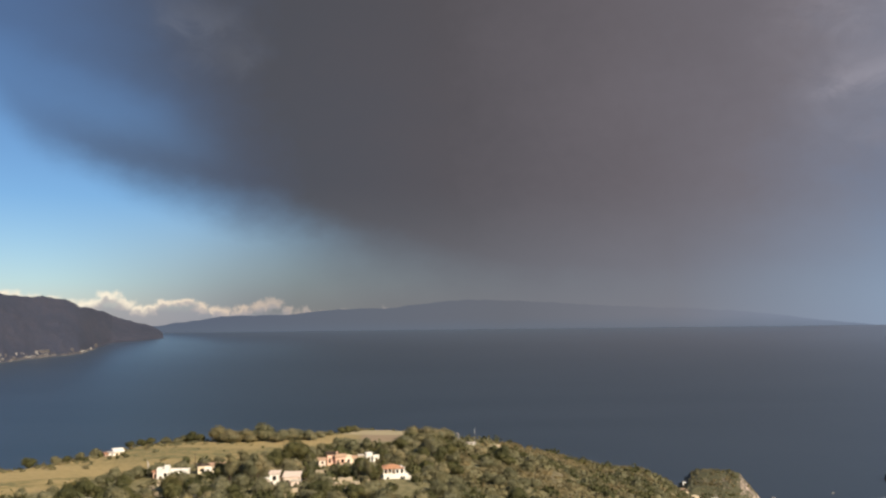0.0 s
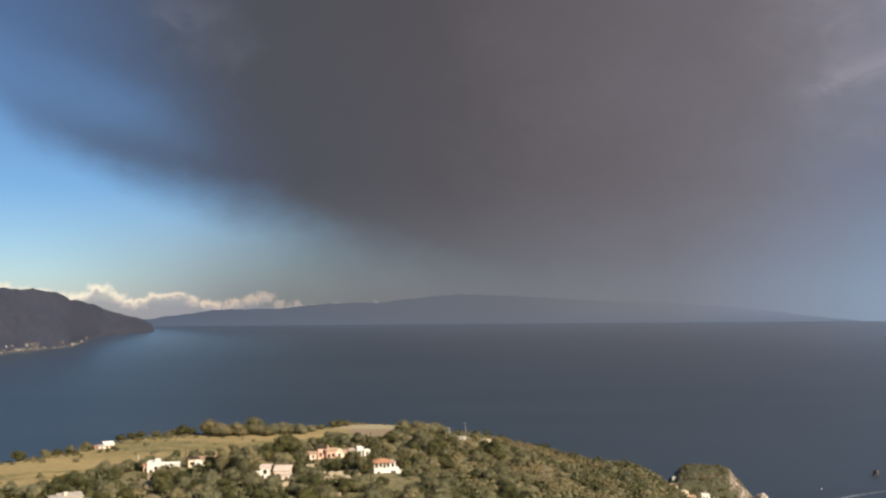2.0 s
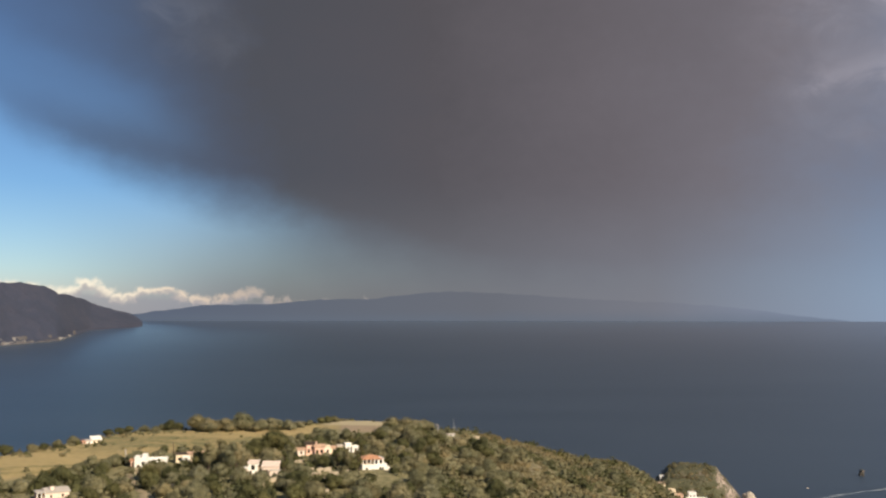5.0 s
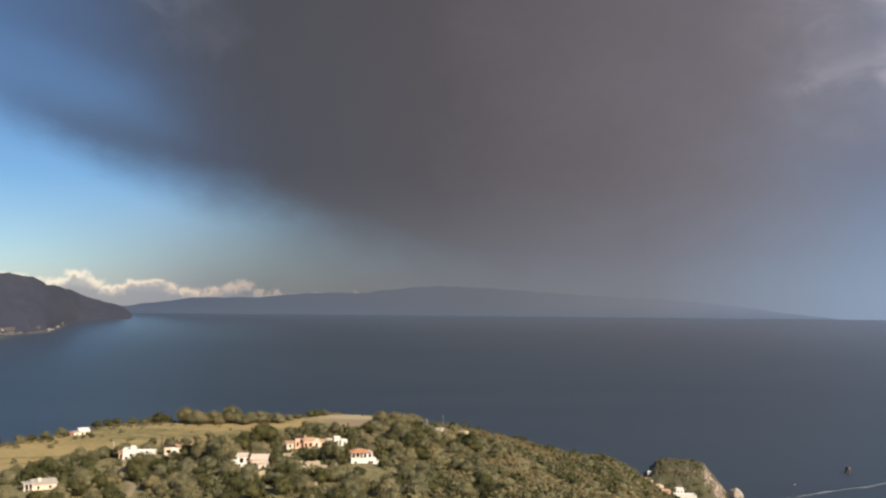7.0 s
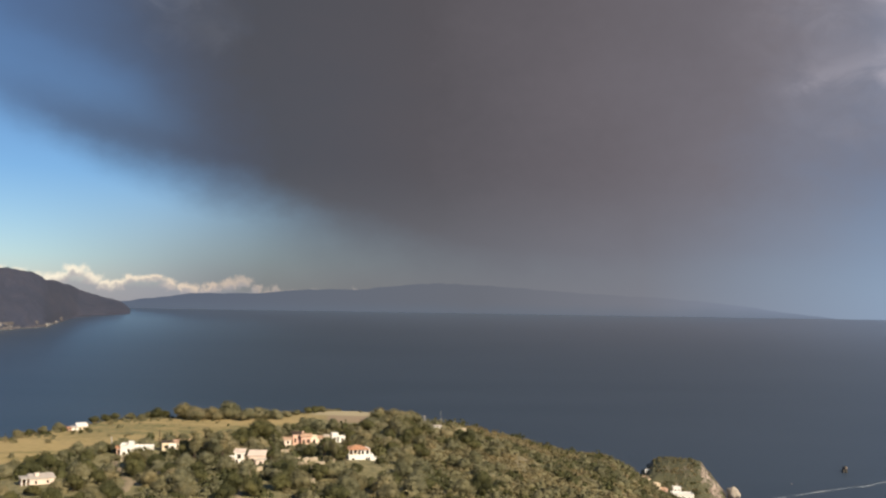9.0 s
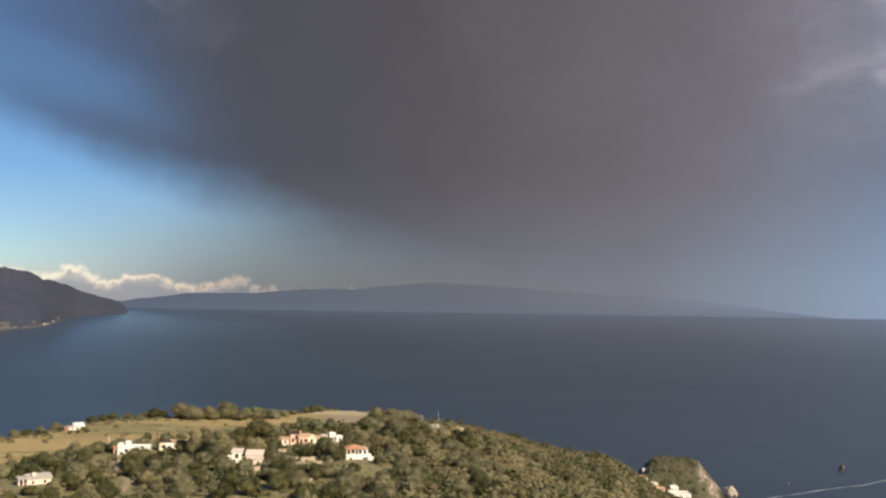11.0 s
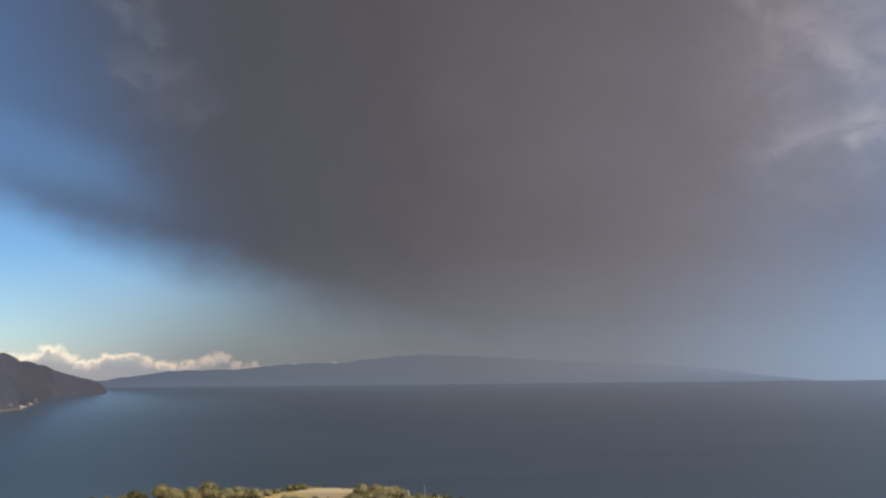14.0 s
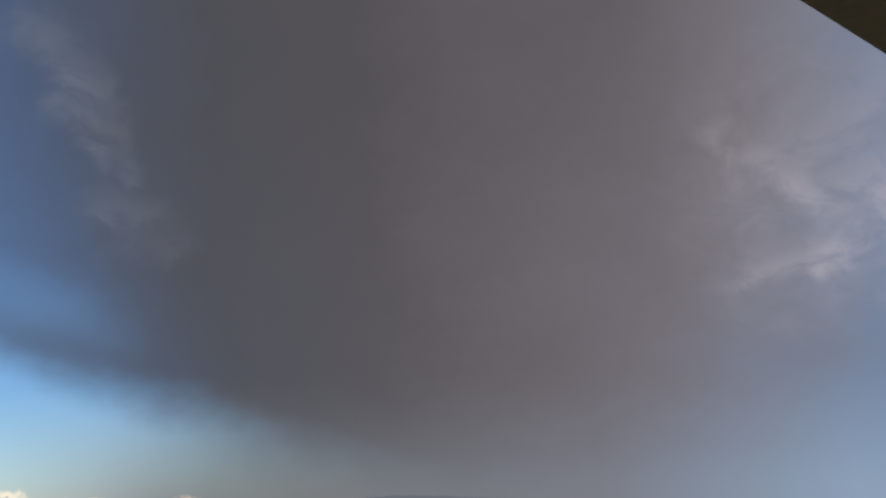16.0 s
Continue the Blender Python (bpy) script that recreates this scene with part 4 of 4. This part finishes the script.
# villa: a hipped terracotta roof over a dark open porch, a white wing and a white terrace storey below
h = lot("villa", -3.05, 286, 14, "white villa with a terracotta hip roof above a terrace", -0.7, 0.85)
block(h, -4.4, 0.0, 8.9, 7.5, 2.0, WHITE, "flat", WHITE, 0.45, front=((1.6, 0.2, 0.9, 1.3, W), (6.6, 0.5, 0.8, 1.0, W)), side=((3, 0.6, 0.8, 1.0, W),), base=-2.5)
block(h, 3.2, -1.5, 2.0, 3.4, 1.2, WHITE, "flat", WHITE, 0.35, base=-2.5)
block(h, 0.1, 0.9, 3.5, 5.6, 2.1, WHITE, "flat", WHITE, 0.05, z=2.19, base=0.0, front=((0.8, 0.4, 0.9, 1.4, W), (2.5, 0.4, 0.9, 1.4, W)), side=((2.8, 0.5, 1.0, 1.2, W),))
block(h, -4.1, 3.4, 4.18, 3.0, 2.1, CREAM, None, TILE, z=2.19, base=0.0, front=((1.2, 0.1, 1.0, 1.8, "door"), (3.0, 0.5, 1.0, 1.2, W)))
for px in (-4.1, -2.7, -1.3):
    bm = bmesh.new()
    box(bm, px, 0.9, 2.19, px + 0.28, 1.18, 4.26)
    part("porch_post", bm, WHITE, h)
part("roof", roof_mesh("hip", 7.2, 5.9, 4.46, 1.15, 0.35), TILE, h, "hipped terracotta tile roof").matrix_basis = pose(-4.3, 0.7, 0.02, 0, 0.6)
# white cubes behind the villa
h = lot("annex", -4.45, 339, 10, "two small white cubic buildings stepping downhill", 0.0, 0.8)
block(h, -2.6, 1.4, 2.8, 3.2, 3.6, WHITE, "flat", WHITE, 0.25, front=((1.4, 1.4, 0.7, 0.9, W),))
block(h, 0.3, 0.0, 3.0, 3.2, 2.4, WHITE, "flat", WHITE, 0.25, front=((1.5, 0.0, 0.9, 1.9, "door"),))

# pink group
h = lot("farmhouse", -6.5, 321, 6, "faded pink farmhouse group with pale tiled roofs", 0.3, 0.8)
block(h, -8.4, -0.4, 2.9, 3.6, 2.5, PALEPINK, "lean", PALETILE, 0.5, front=((1.5, 0.5, 0.8, 1.3, W),), side=((1.8, 0.8, 0.8, 1.1, W),))
block(h, -4.6, 2.0, 3.3, 4.4, 4.3, PINK, "lean", WOOD, 0.6, front=((1.0, 0.6, 0.9, 1.8, W), (2.4, 2.3, 0.8, 1.1, W)), label="dark brown lean-to roof")
block(h, -1.2, 0.0, 4.2, 5.4, 3.4, PINK, "gable", PALETILE, 0.9, front=((1.0, 0.0, 1.1, 2.1, "door"), (2.9, 0.7, 1.2, 1.5, W)), side=((2.2, 0.8, 0.8, 1.1, W),), chimney=(0.6, 3.2))
block(h, 3.1, 1.4, 2.6, 4.0, 3.0, PALEPINK, "flat", CREAM, 0.3, front=((1.3, 0.4, 0.9, 1.5, W),))
block(h, 5.8, 3.6, 3.0, 3.6, 2.3, CREAM, "lean", PALETILE, 0.5, front=((1.5, 0.5, 1.0, 1.2, W),))
block(h, 9.0, 4.6, 2.6, 3.0, 2.8, CREAM, "flat", CONCRETE, 0.2, front=((1.3, 0.5, 0.9, 1.3, W),))

# cottage stepping down the slope
h = lot("cottage", -9.9, 279, -8, "pale pink cottage stepping downhill with a tiled porch", -0.3, 0.82)
block(h, -4.6, 2.2, 3.2, 4.4, 4.3, WHITE, "lean", PALEPINK, 0.6, front=((1.6, 1.9, 1.3, 1.6, W), (0.8, 0.2, 0.8, 1.4, W)))
block(h, -1.3, 3.4, 1.6, 3.6, 2.9, CREAM, "lean", WOOD, 0.3, front=((0.8, 0.1, 0.9, 2.0, "door"),))
block(h, 0.4, 2.0, 5.6, 5.0, 3.2, PALEPINK, "lean", PALEPINK, 1.2, front=((1.4, 0.6, 1.0, 1.3, W), (4.2, 0.6, 1.0, 1.3, W)), side=((2.2, 0.8, 0.8, 1.1, W),), label="pale plastered sloping roof")
block(h, -6.4, -0.6, 2.0, 2.6, 2.7, PALEPINK, "flat", WHITE, 0.2, front=((1.0, 0.0, 1.1, 2.0, "door"),))
block(h, -5.2, -2.4, 1.4, 1.6, 1.4, WHITE, "flat", WHITE, 0.15)
block(h, 3.4, -0.9, 3.4, 2.6, 1.9, PALEPINK, "flat", CONCRETE, 0.2, front=((1.7, 0.4, 0.9, 1.0, W),))

# white flat-roofed house
h = lot("white_house", -16.15, 311, -6, "long white flat-roofed house with an arched end", -1.5, 0.94)
# pink end block with a dark door, added for the shadow at this end
block(h, -6.9, 0.9, 1.28, 3.6, 3.6, PINK, "lean", TILE, 0.3, front=((0.64, 1.2, 0.7, 1.6, "door"),), base=-2.0)
block(h, -5.6, 0.0, 3.9, 5.6, 4.0, WHITE, "flat", WHITE, 0.35, front=((1.2, 0.1, 1.0, 2.0, "door"), (2.7, 2.0, 0.9, 1.1, W)), side=((2.6, 1.2, 0.9, 1.2, W),))
block(h, -3.2, 1.6, 1.5, 2.2, 0.9, WHITE, "flat", WHITE, 0.1, z=4.19, base=0.0)
block(h, -1.5, 0.6, 6.2, 5.2, 3.3, WHITE, "flat", WHITE, 0.3, front=((5.2, 1.2, 0.9, 1.6, W), (1.8, 1.7, 0.8, 0.9, W), (3.4, 1.7, 0.6, 0.8, W)), side=((2.6, 1.2, 0.9, 1.2, W),))

# low house beside it
h = lot("low_house", -14.15, 311, 4, "low cream house with a dark flat roof", 0.3, 0.86)
block(h, -4.0, 0.5, 4.2, 5.0, 2.9, CREAM, "flat", WOOD, 0.1, front=((1.3, 0.9, 1.2, 1.0, W), (3.1, 0.9, 0.8, 1.0, W)))
block(h, -1.8, -1.6, 2.6, 1.9, 2.2, WHITE, "flat", WHITE, 0.15, front=((1.3, 0.1, 0.9, 1.8, "door"),))
block(h, 0.5, 1.4, 5.8, 3.8, 2.9, CREAM, "lean", PALETILE, 0.5, front=((1.8, 0.7, 0.9, 1.1, W), (4.0, 0.7, 0.9, 1.1, W)))

# farm building on the rim of the field
h = lot("farm_shed", -19.35, 374, 16, "small white farm building with sloping roofs in dry grass", -0.3, 0.74)
block(h, -5.4, 0.6, 1.6, 3.0, 1.7, PINK, "lean", TILE, 0.4, front=((0.8, 0.2, 0.7, 1.2, "door"),))
block(h, -3.7, 0.0, 3.0, 3.2, 1.9, WHITE, "lean", CONCRETE, 0.5, front=((1.5, 0.5, 0.7, 0.8, W),))
block(h, -0.6, 1.2, 4.6, 3.6, 2.1, CREAM, "lean", WHITE, 1.5, front=((1.2, 0.4, 0.9, 1.0, W), (3.2, 0.4, 1.0, 1.2, W)), label="white-painted sloping roof")

# house with a porch at one end
h = lot("porch_house", -21.35, 262, 10, "pale flat-roofed house with a dark pillared porch", -0.4, 0.76)
block(h, -2.6, 0.6, 7.4, 5.4, 2.6, PALEPINK, "lean", CONCRETE, 0.9, front=((1.6, 0.8, 0.7, 1.0, W), (5.4, 0.8, 0.8, 1.0, W)), label="weathered pale sloping roof")
block(h, -5.4, 2.6, 2.7, 3.4, 2.7, PINK, None, CONCRETE, front=((1.3, 0.1, 1.1, 2.1, "door"),))
bm = bmesh.new()
box(bm, -5.8, -0.2, 2.72, -2.7, 6.2, 2.95)
part("porch_roof", bm, CONCRETE, h)
for px in (-5.6, -4.3, -3.05):
    bm = bmesh.new()
    box(bm, px, 0.0, -0.8, px + 0.28, 0.28, 2.718)
    part("pillar", bm, WHITE, h)
bm = bmesh.new()
box(bm, -5.7, -0.25, -1.2, -2.65, 2.59, 0.03)
part("porch_floor", bm, CONCRETE, h)
bm = bmesh.new()
box(bm, -1.0, 2.4, 3.05, 0.2, 3.4, 4.1)
box(bm, -1.1, 2.3, 4.1, 0.3, 3.5, 4.22)
part("chimney", bm, PALEPINK, h)

# huts on the brow
h = lot("hut", 1.35, 394, 5, "long low white hut with a dark roof on the brow", -0.5)
block(h, 0.3, 0, 3.0, 2.4, 1.05, WHITE, "lean", CONCRETE, 0.15, front=((1.5, 0.3, 0.6, 0.5, W),))
block(h, -2.6, 0.4, 2.85, 2.4, 0.95, STONE, "lean", WOOD, 0.35, front=((1.4, 0.0, 1.6, 0.8, "door"),), label="dark wooden lean-to roof")
h = lot("hut", 3.12, 403, 5, "tiny low cream hut in the scrub", -0.4)
block(h, -2.2, 0, 4.2, 2.4, 0.9, CREAM, "flat", CREAM, 0.1, front=((1.0, 0.1, 0.6, 0.6, W),))


def shore_lot(name, az, r, z, turn, label):
    ob = new(name)
    ob.matrix_basis = Matrix.Translation(polar(az, r, z)) @ pose(0, 0, 0, 0, 0, -az + turn)
    return tagged(ob, label, "house")


h = shore_lot("shore_house", 14.15, 598, 16.2, 22, "cream shore house with a flat tiled roof under the rock")
block(h, -7.2, 0, 7.0, 6.0, 2.6, CREAM, "lean", PALETILE, 0.8, front=((1.6, 0.6, 1.0, 1.3, W), (4.2, 0.6, 1.0, 1.3, W)), base=-8)
block(h, 0.1, -0.6, 3.4, 6.0, 3.0, CREAM, "lean", PALETILE, 0.5, front=((1.7, 1.0, 0.9, 1.2, W),), base=-8)
h = shore_lot("shore_house", 15.15, 592, 10.4, 18, "small peach-coloured shore house among bushes")
block(h, -3.6, 2.0, 3.4, 4.2, 6.2, CREAM, "flat", CREAM, 0.3, front=((1.6, 3.4, 0.8, 1.1, W), (1.6, 0.6, 0.8, 1.1, W)), base=-6)
block(h, 0.0, 0.0, 3.6, 4.2, 3.4, PINK, "lean", PALETILE, 0.7, front=((1.8, 0.6, 0.9, 1.1, W),), base=-6)
h = shore_lot("shore_house", 16.4, 588, 7.0, 10, "large white flat-roofed shore building beside the sea")
block(h, -6.5, 0.0, 12.6, 8.0, 5.0, WHITE, "flat", WHITE, 0.5, front=((2.0, 0.6, 1.2, 1.4, W), (5.0, 0.6, 1.2, 1.4, W), (8.0, 0.6, 1.2, 1.4, W), (10.6, 0.6, 1.0, 1.4, W)), base=-7)
block(h, -4.6, 9.0, 4.6, 4.0, 7.6, WHITE, "flat", WHITE, 0.4, front=((1.2, 5.6, 0.8, 1.1, W), (3.2, 5.6, 0.8, 1.1, W)), base=-7)


h = shore_lot("rock_hut", 14.3, 640, 15.6, 10, "tiny white hut on the rock's shoulder")
block(h, -1.4, 0.0, 2.6, 2.6, 1.9, WHITE, "flat", WHITE, 0.15, front=((1.3, 0.1, 0.7, 1.5, "door"),), base=-3)

# ---- small things on the headland ----


def stone_wall(az, r, length, height, turn, mat=STONE):
    """A low garden wall of rough stones."""
    root = new("garden_wall")
    root.matrix_basis = Matrix.Translation(stand(az, r)) @ pose(0, 0, 0, 0, 0, -az + turn)
    g = random.Random(int(az * 100 + r))
    n = max(3, int(length / 0.7))
    for i in range(n):
        bm = bmesh.new()
        x = -length / 2 + length * i / n
        box(bm, x + 0.01, -0.2 + g.uniform(-0.04, 0.04), -0.5, x + length / n - 0.01, 0.2, height * g.uniform(0.85, 1.1))
        part("stone", bm, mat, root)
    tagged(root, "low pale garden terrace wall of rough stones", "wall", "garden terrace walls")


for az, r, length, height, turn in (
        (-6.9, 286, 2.0, 1.3, 6), (-6.1, 285, 4.4, 1.2, 4), (-6.3, 271, 3.4, 1.0, 10), (-5.6, 272, 2.4, 1.2, -4), (-6.4, 252, 5.2, 1.0, 6), (-4.8, 282, 1.8, 1.1, 0),
        (-9.9, 258, 2.2, 1.0, -10), (-9.3, 266, 3.4, 1.1, 20), (-5.2, 262, 2.0, 1.0, 0), (-6.6, 279, 3.0, 0.9, 14), (-5.5, 279, 2.6, 1.0, -8), (-6.9, 266, 3.0, 0.9, 12), (-7.6, 305, 3.0, 1.0, 0), (-16.9, 300, 1.8, 1.6, 0), (-15.2, 268, 3.2, 0.9, 10), (-19.8, 316, 9.0, 0.9, 10)):
    stone_wall(az, r, length, height, turn)


def pole(name, az, r, height, radius, arm, label, mat):
    root = new(name)
    root.matrix_basis = Matrix.Translation(stand(az, r, 0.4)) @ pose(0, 0, 0, 0, 0, -az)
    bm = bmesh.new()
    limb(bm, (0, 0, 0), (0, 0, height + 0.4), radius, radius * 0.7, 8)
    part("shaft", bm, mat, root)
    if arm:
        bm = bmesh.new()
        box(bm, -arm, -0.06, height + 0.1, 0.15, 0.06, height + 0.24)
        part("crossarm", bm, mat, root)
    tagged(root, label, "pole")


pole("utility_pole", -17.62, 320, 4.6, 0.26, 0, "pale concrete utility pole among trees", CONCRETE)
pole("utility_pole", -14.97, 326, 5.0, 0.14, 0, "dark wooden utility pole beside a house", WOOD)
pole("utility_pole", 0.8, 396, 4.2, 0.16, 0.9, "pale pole with a short crossarm on the brow", CONCRETE)
pole("mast", 1.78, 398, 6.9, 0.09, 0, "thin grey mast on the brow of the hill", METAL)


def track(name, points, width, label):
    """A dirt track that follows the ground through (azimuth, distance) points."""
    pts = []
    for (a0, r0), (a1, r1) in zip(points, points[1:]):
        for k in range(8):
            pts.append((a0 + (a1 - a0) * k / 8, r0 + (r1 - r0) * k / 8))
    rows = []
    for i, (a, r) in enumerate(pts[:-1]):
        p, q = polar(a, r), polar(*pts[i + 1])
        side = Vector((q.y - p.y, p.x - q.x, 0)).normalized()
        row = []
        for s in np.linspace(-0.5, 0.5, 5):
            c = p + side * width * s * (1 + 0.35 * math.sin(i * 0.9 + s * 3))
            az, d = math.degrees(math.atan2(c.x, c.y)), math.hypot(c.x, c.y)
            row.append((c.x, c.y, float(ground_height(az, d)) + 0.07 + (0.06 if abs(s) < 0.4 else -0.3)))
        rows.append(row)
    tagged(new(name, sheet(name, np.array(rows), DIRT)), label, "track", kind="structure")


track("path", ((-17.45, 302), (-17.3, 292), (-17.0, 277), (-16.67, 266), (-16.1, 259), (-15.5, 254)), 2.4, "pale dusty track between bushes")
track("path_2", ((-16.5, 262), (-16.7, 252), (-17.3, 244), (-17.6, 232)), 3.2, "pale dusty track between bushes")
track("path_3", ((-10.65, 262), (-10.6, 254), (-10.4, 238), (-10.3, 222)), 2.4, "bare dusty strip below a cottage")

# ---- on the water ----


def paint_foam(n):
    p = place(n)
    return surface(n, n.mix(n.step(n.noise(p, 0.5, 5), 0.35, 0.6), (0.10, 0.13, 0.16), (0.34, 0.37, 0.39)), 0.8)


FOAM = material("sea foam", paint_foam)


def foam_line():
    rows = []
    for i in range(90):
        k = i / 89
        az = 20.3 + 10.2 * k
        el = float(np.interp(az, (20.3, 20.84, 23.31, 26.28, 28.24, 30.5), (-10.6, -10.42, -9.80, -9.16, -8.53, -7.9)))
        r = EYE / math.tan(radians(-el)) + 1.2 * math.sin(k * 17) + 0.6 * math.sin(k * 41)
        w = 3.2 + 1.4 * math.sin(k * 23) + 1.2 * math.sin(k * 57)
        rows.append([tuple(polar(az, r + w * s, 0.05 + 0.06 * (1 - abs(2 * s)))) for s in (-0.5, -0.2, 0.2, 0.5)])
    tagged(new("foam_line", sheet("foam_line", np.array(rows), FOAM)), "thin pale line of foam on dark water", "foam", kind="structure")


foam_line()


def small_boat(az, r):
    root = new("small_boat")
    root.matrix_basis = Matrix.Translation(polar(az, r, 0.0)) @ pose(0, 0, 0, 0, 0, 70)
    bm = bmesh.new()
    rings = []
    for k in range(9):
        x = -1.9 + 3.8 * k / 8
        w = 0.75 * (1 - max(0.0, (x - 0.2) / 1.75) ** 2.2)
        rings.append([bm.verts.new(p) for p in ((x, -w, 0.62), (x, -w * 0.75, 0.0), (x, 0, -0.25), (x, w * 0.75, 0.0), (x, w, 0.62), (x, w * 0.85, 0.60), (x, 0, 0.15), (x, -w * 0.85, 0.60))])
    for a, b in zip(rings, rings[1:]):
        for i in range(8):
            bm.faces.new((a[i], a[(i + 1) % 8], b[(i + 1) % 8], b[i]))
    bm.faces.new(rings[0])
    part("hull", bm, CONCRETE, root)
    root.scale = (0.9, 0.8, 0.6)
    for x in (-0.9, 0.3):
        bm = bmesh.new()
        box(bm, x, -0.62, 0.36, x + 0.3, 0.62, 0.41)
        part("thwart", bm, WOOD, root)
    tagged(root, "small pale open boat on the water", "boat")


small_boat(22.4, 727)

# ---- village and beach below the far mountain ----


def village():
    g = random.Random(9)
    bm = bmesh.new()
    for _ in range(110):
        az = g.uniform(-29, -21.6) if g.random() < 0.9 else g.uniform(-21.6, -20.6)
        shore = float(np.interp(az, (-48, -25.6, -23.9, -21.5, -20.9, -19.7, -18.1), (-2.4, -1.58, -1.37, -1.17, -0.95, -0.55, -0.44)))
        d, _ = drawn_in(np.array(EYE / math.tan(radians(-shore))))
        v = min(abs(g.gauss(0, 0.08)), 0.13) + 0.015
        crest = float(np.interp(az, (-36, -29, -25.7, -22, -20.3, -18.75), (4.0, 2.9, 2.3, 1.88, 1.26, 0.72)))
        el = shore + (crest - shore) * (0.10 * min(v / 0.2, 1) + 0.9 * max(0, (v - 0.12) / 0.88) ** 0.85)
        r = float(d) - 6 + v * 420
        p = polar(az, r, EYE + r * math.tan(radians(el)))
        w, dd, hh = g.uniform(6, 18), g.uniform(5, 8), g.uniform(0.3, 1.6)
        m = Matrix.Translation(p) @ pose(0, 0, 0, 0, 0, -az + g.uniform(-30, 30))
        a = [bm.verts.new(m @ Vector(q)) for q in ((-w / 2, -dd / 2, -8), (w / 2, -dd / 2, -8), (w / 2, dd / 2, -8), (-w / 2, dd / 2, -8),
             (-w / 2, -dd / 2, hh), (w / 2, -dd / 2, hh), (w / 2, dd / 2, hh), (-w / 2, dd / 2, hh), (-w / 2, 0, hh + 1.6), (w / 2, 0, hh + 1.6))]
        for f in ((0, 1, 5, 4), (1, 2, 6, 9, 5), (2, 3, 7, 6), (3, 0, 4, 8, 7), (4, 5, 9, 8), (6, 7, 8, 9)):
            bm.faces.new([a[i] for i in f])
    ob = new("far_village", finish(bm, "far_village", VILLAGE))
    tagged(ob, "scattered pale village houses along the far shore", "village", kind="stuff")
    az = np.linspace(-34, -20.6, 120)
    shore = np.interp(az, (-48, -25.6, -23.9, -21.5, -20.9, -19.7), (-2.4, -1.58, -1.37, -1.17, -0.95, -0.55))
    d, z = drawn_in(EYE / np.tan(np.radians(-shore)))
    wide = 9 + 5 * np.sin(az * 5)
    pts = np.stack([out(az, d - wide, z - 1.5), out(az, d - 4, z + 0.8), out(az, d + 4, z + 3.0)])
    tagged(new("beach", sheet("beach", pts, SAND)), "thin pale beach below the far mountain", "beach", kind="structure")


def paint_village(n):
    k = n.put("ShaderNodeNewGeometry").outputs["Random Per Island"]
    return surface(n, n.ramp(k, ((0.0, (0.06, 0.055, 0.06)), (0.6, (0.12, 0.11, 0.11)), (1.0, (0.32, 0.30, 0.28)))), 0.9)


VILLAGE = material("village plaster", paint_village)
SOFFIT = plain("brown soffit boards", (0.34, 0.27, 0.185), 0.8, 0.25, 1.5, 0.01)
SAND = plain("grey sand", (0.070, 0.073, 0.084), 0.95, 0.2, 0.02, 0.1)
village()

# ---- the terrace where the camera stands ----
ALONG, OUT = Vector((0.815, 0.580, 0)), Vector((-0.580, 0.815, 0))


def slab(name, a0, a1, o0, o1, z0, z1, mat, label, category, kind="structure"):
    bm = bmesh.new()
    box(bm, a0, o0, z0, a1, o1, z1)
    bmesh.ops.bevel(bm, geom=bm.edges[:], offset=0.012, segments=2, affect="EDGES")
    me = finish(bm, name, mat)
    me.transform(Matrix(((ALONG.x, OUT.x, 0, 0), (ALONG.y, OUT.y, 0, 0), (0, 0, 1, 0), (0, 0, 0, 1))))
    return tagged(new(name, me), label, category, kind=kind)


slab("floor", -6, 6, -4.0, 1.3, EYE - 4.6, EYE - 1.62, CONCRETE, "concrete terrace slab outside the house", "terrace")
slab("wall_south", -6, 6, -1.9, -1.6, EYE - 1.62, EYE + 1.1, CREAM, "cream plaster house wall behind the terrace", "wall")
slab("ceiling", -6.3, 6.3, -4.0, 0.868, EYE + 1.1, EYE + 1.28, SOFFIT, "dark brown wooden roof overhang above the terrace", "roof overhang")
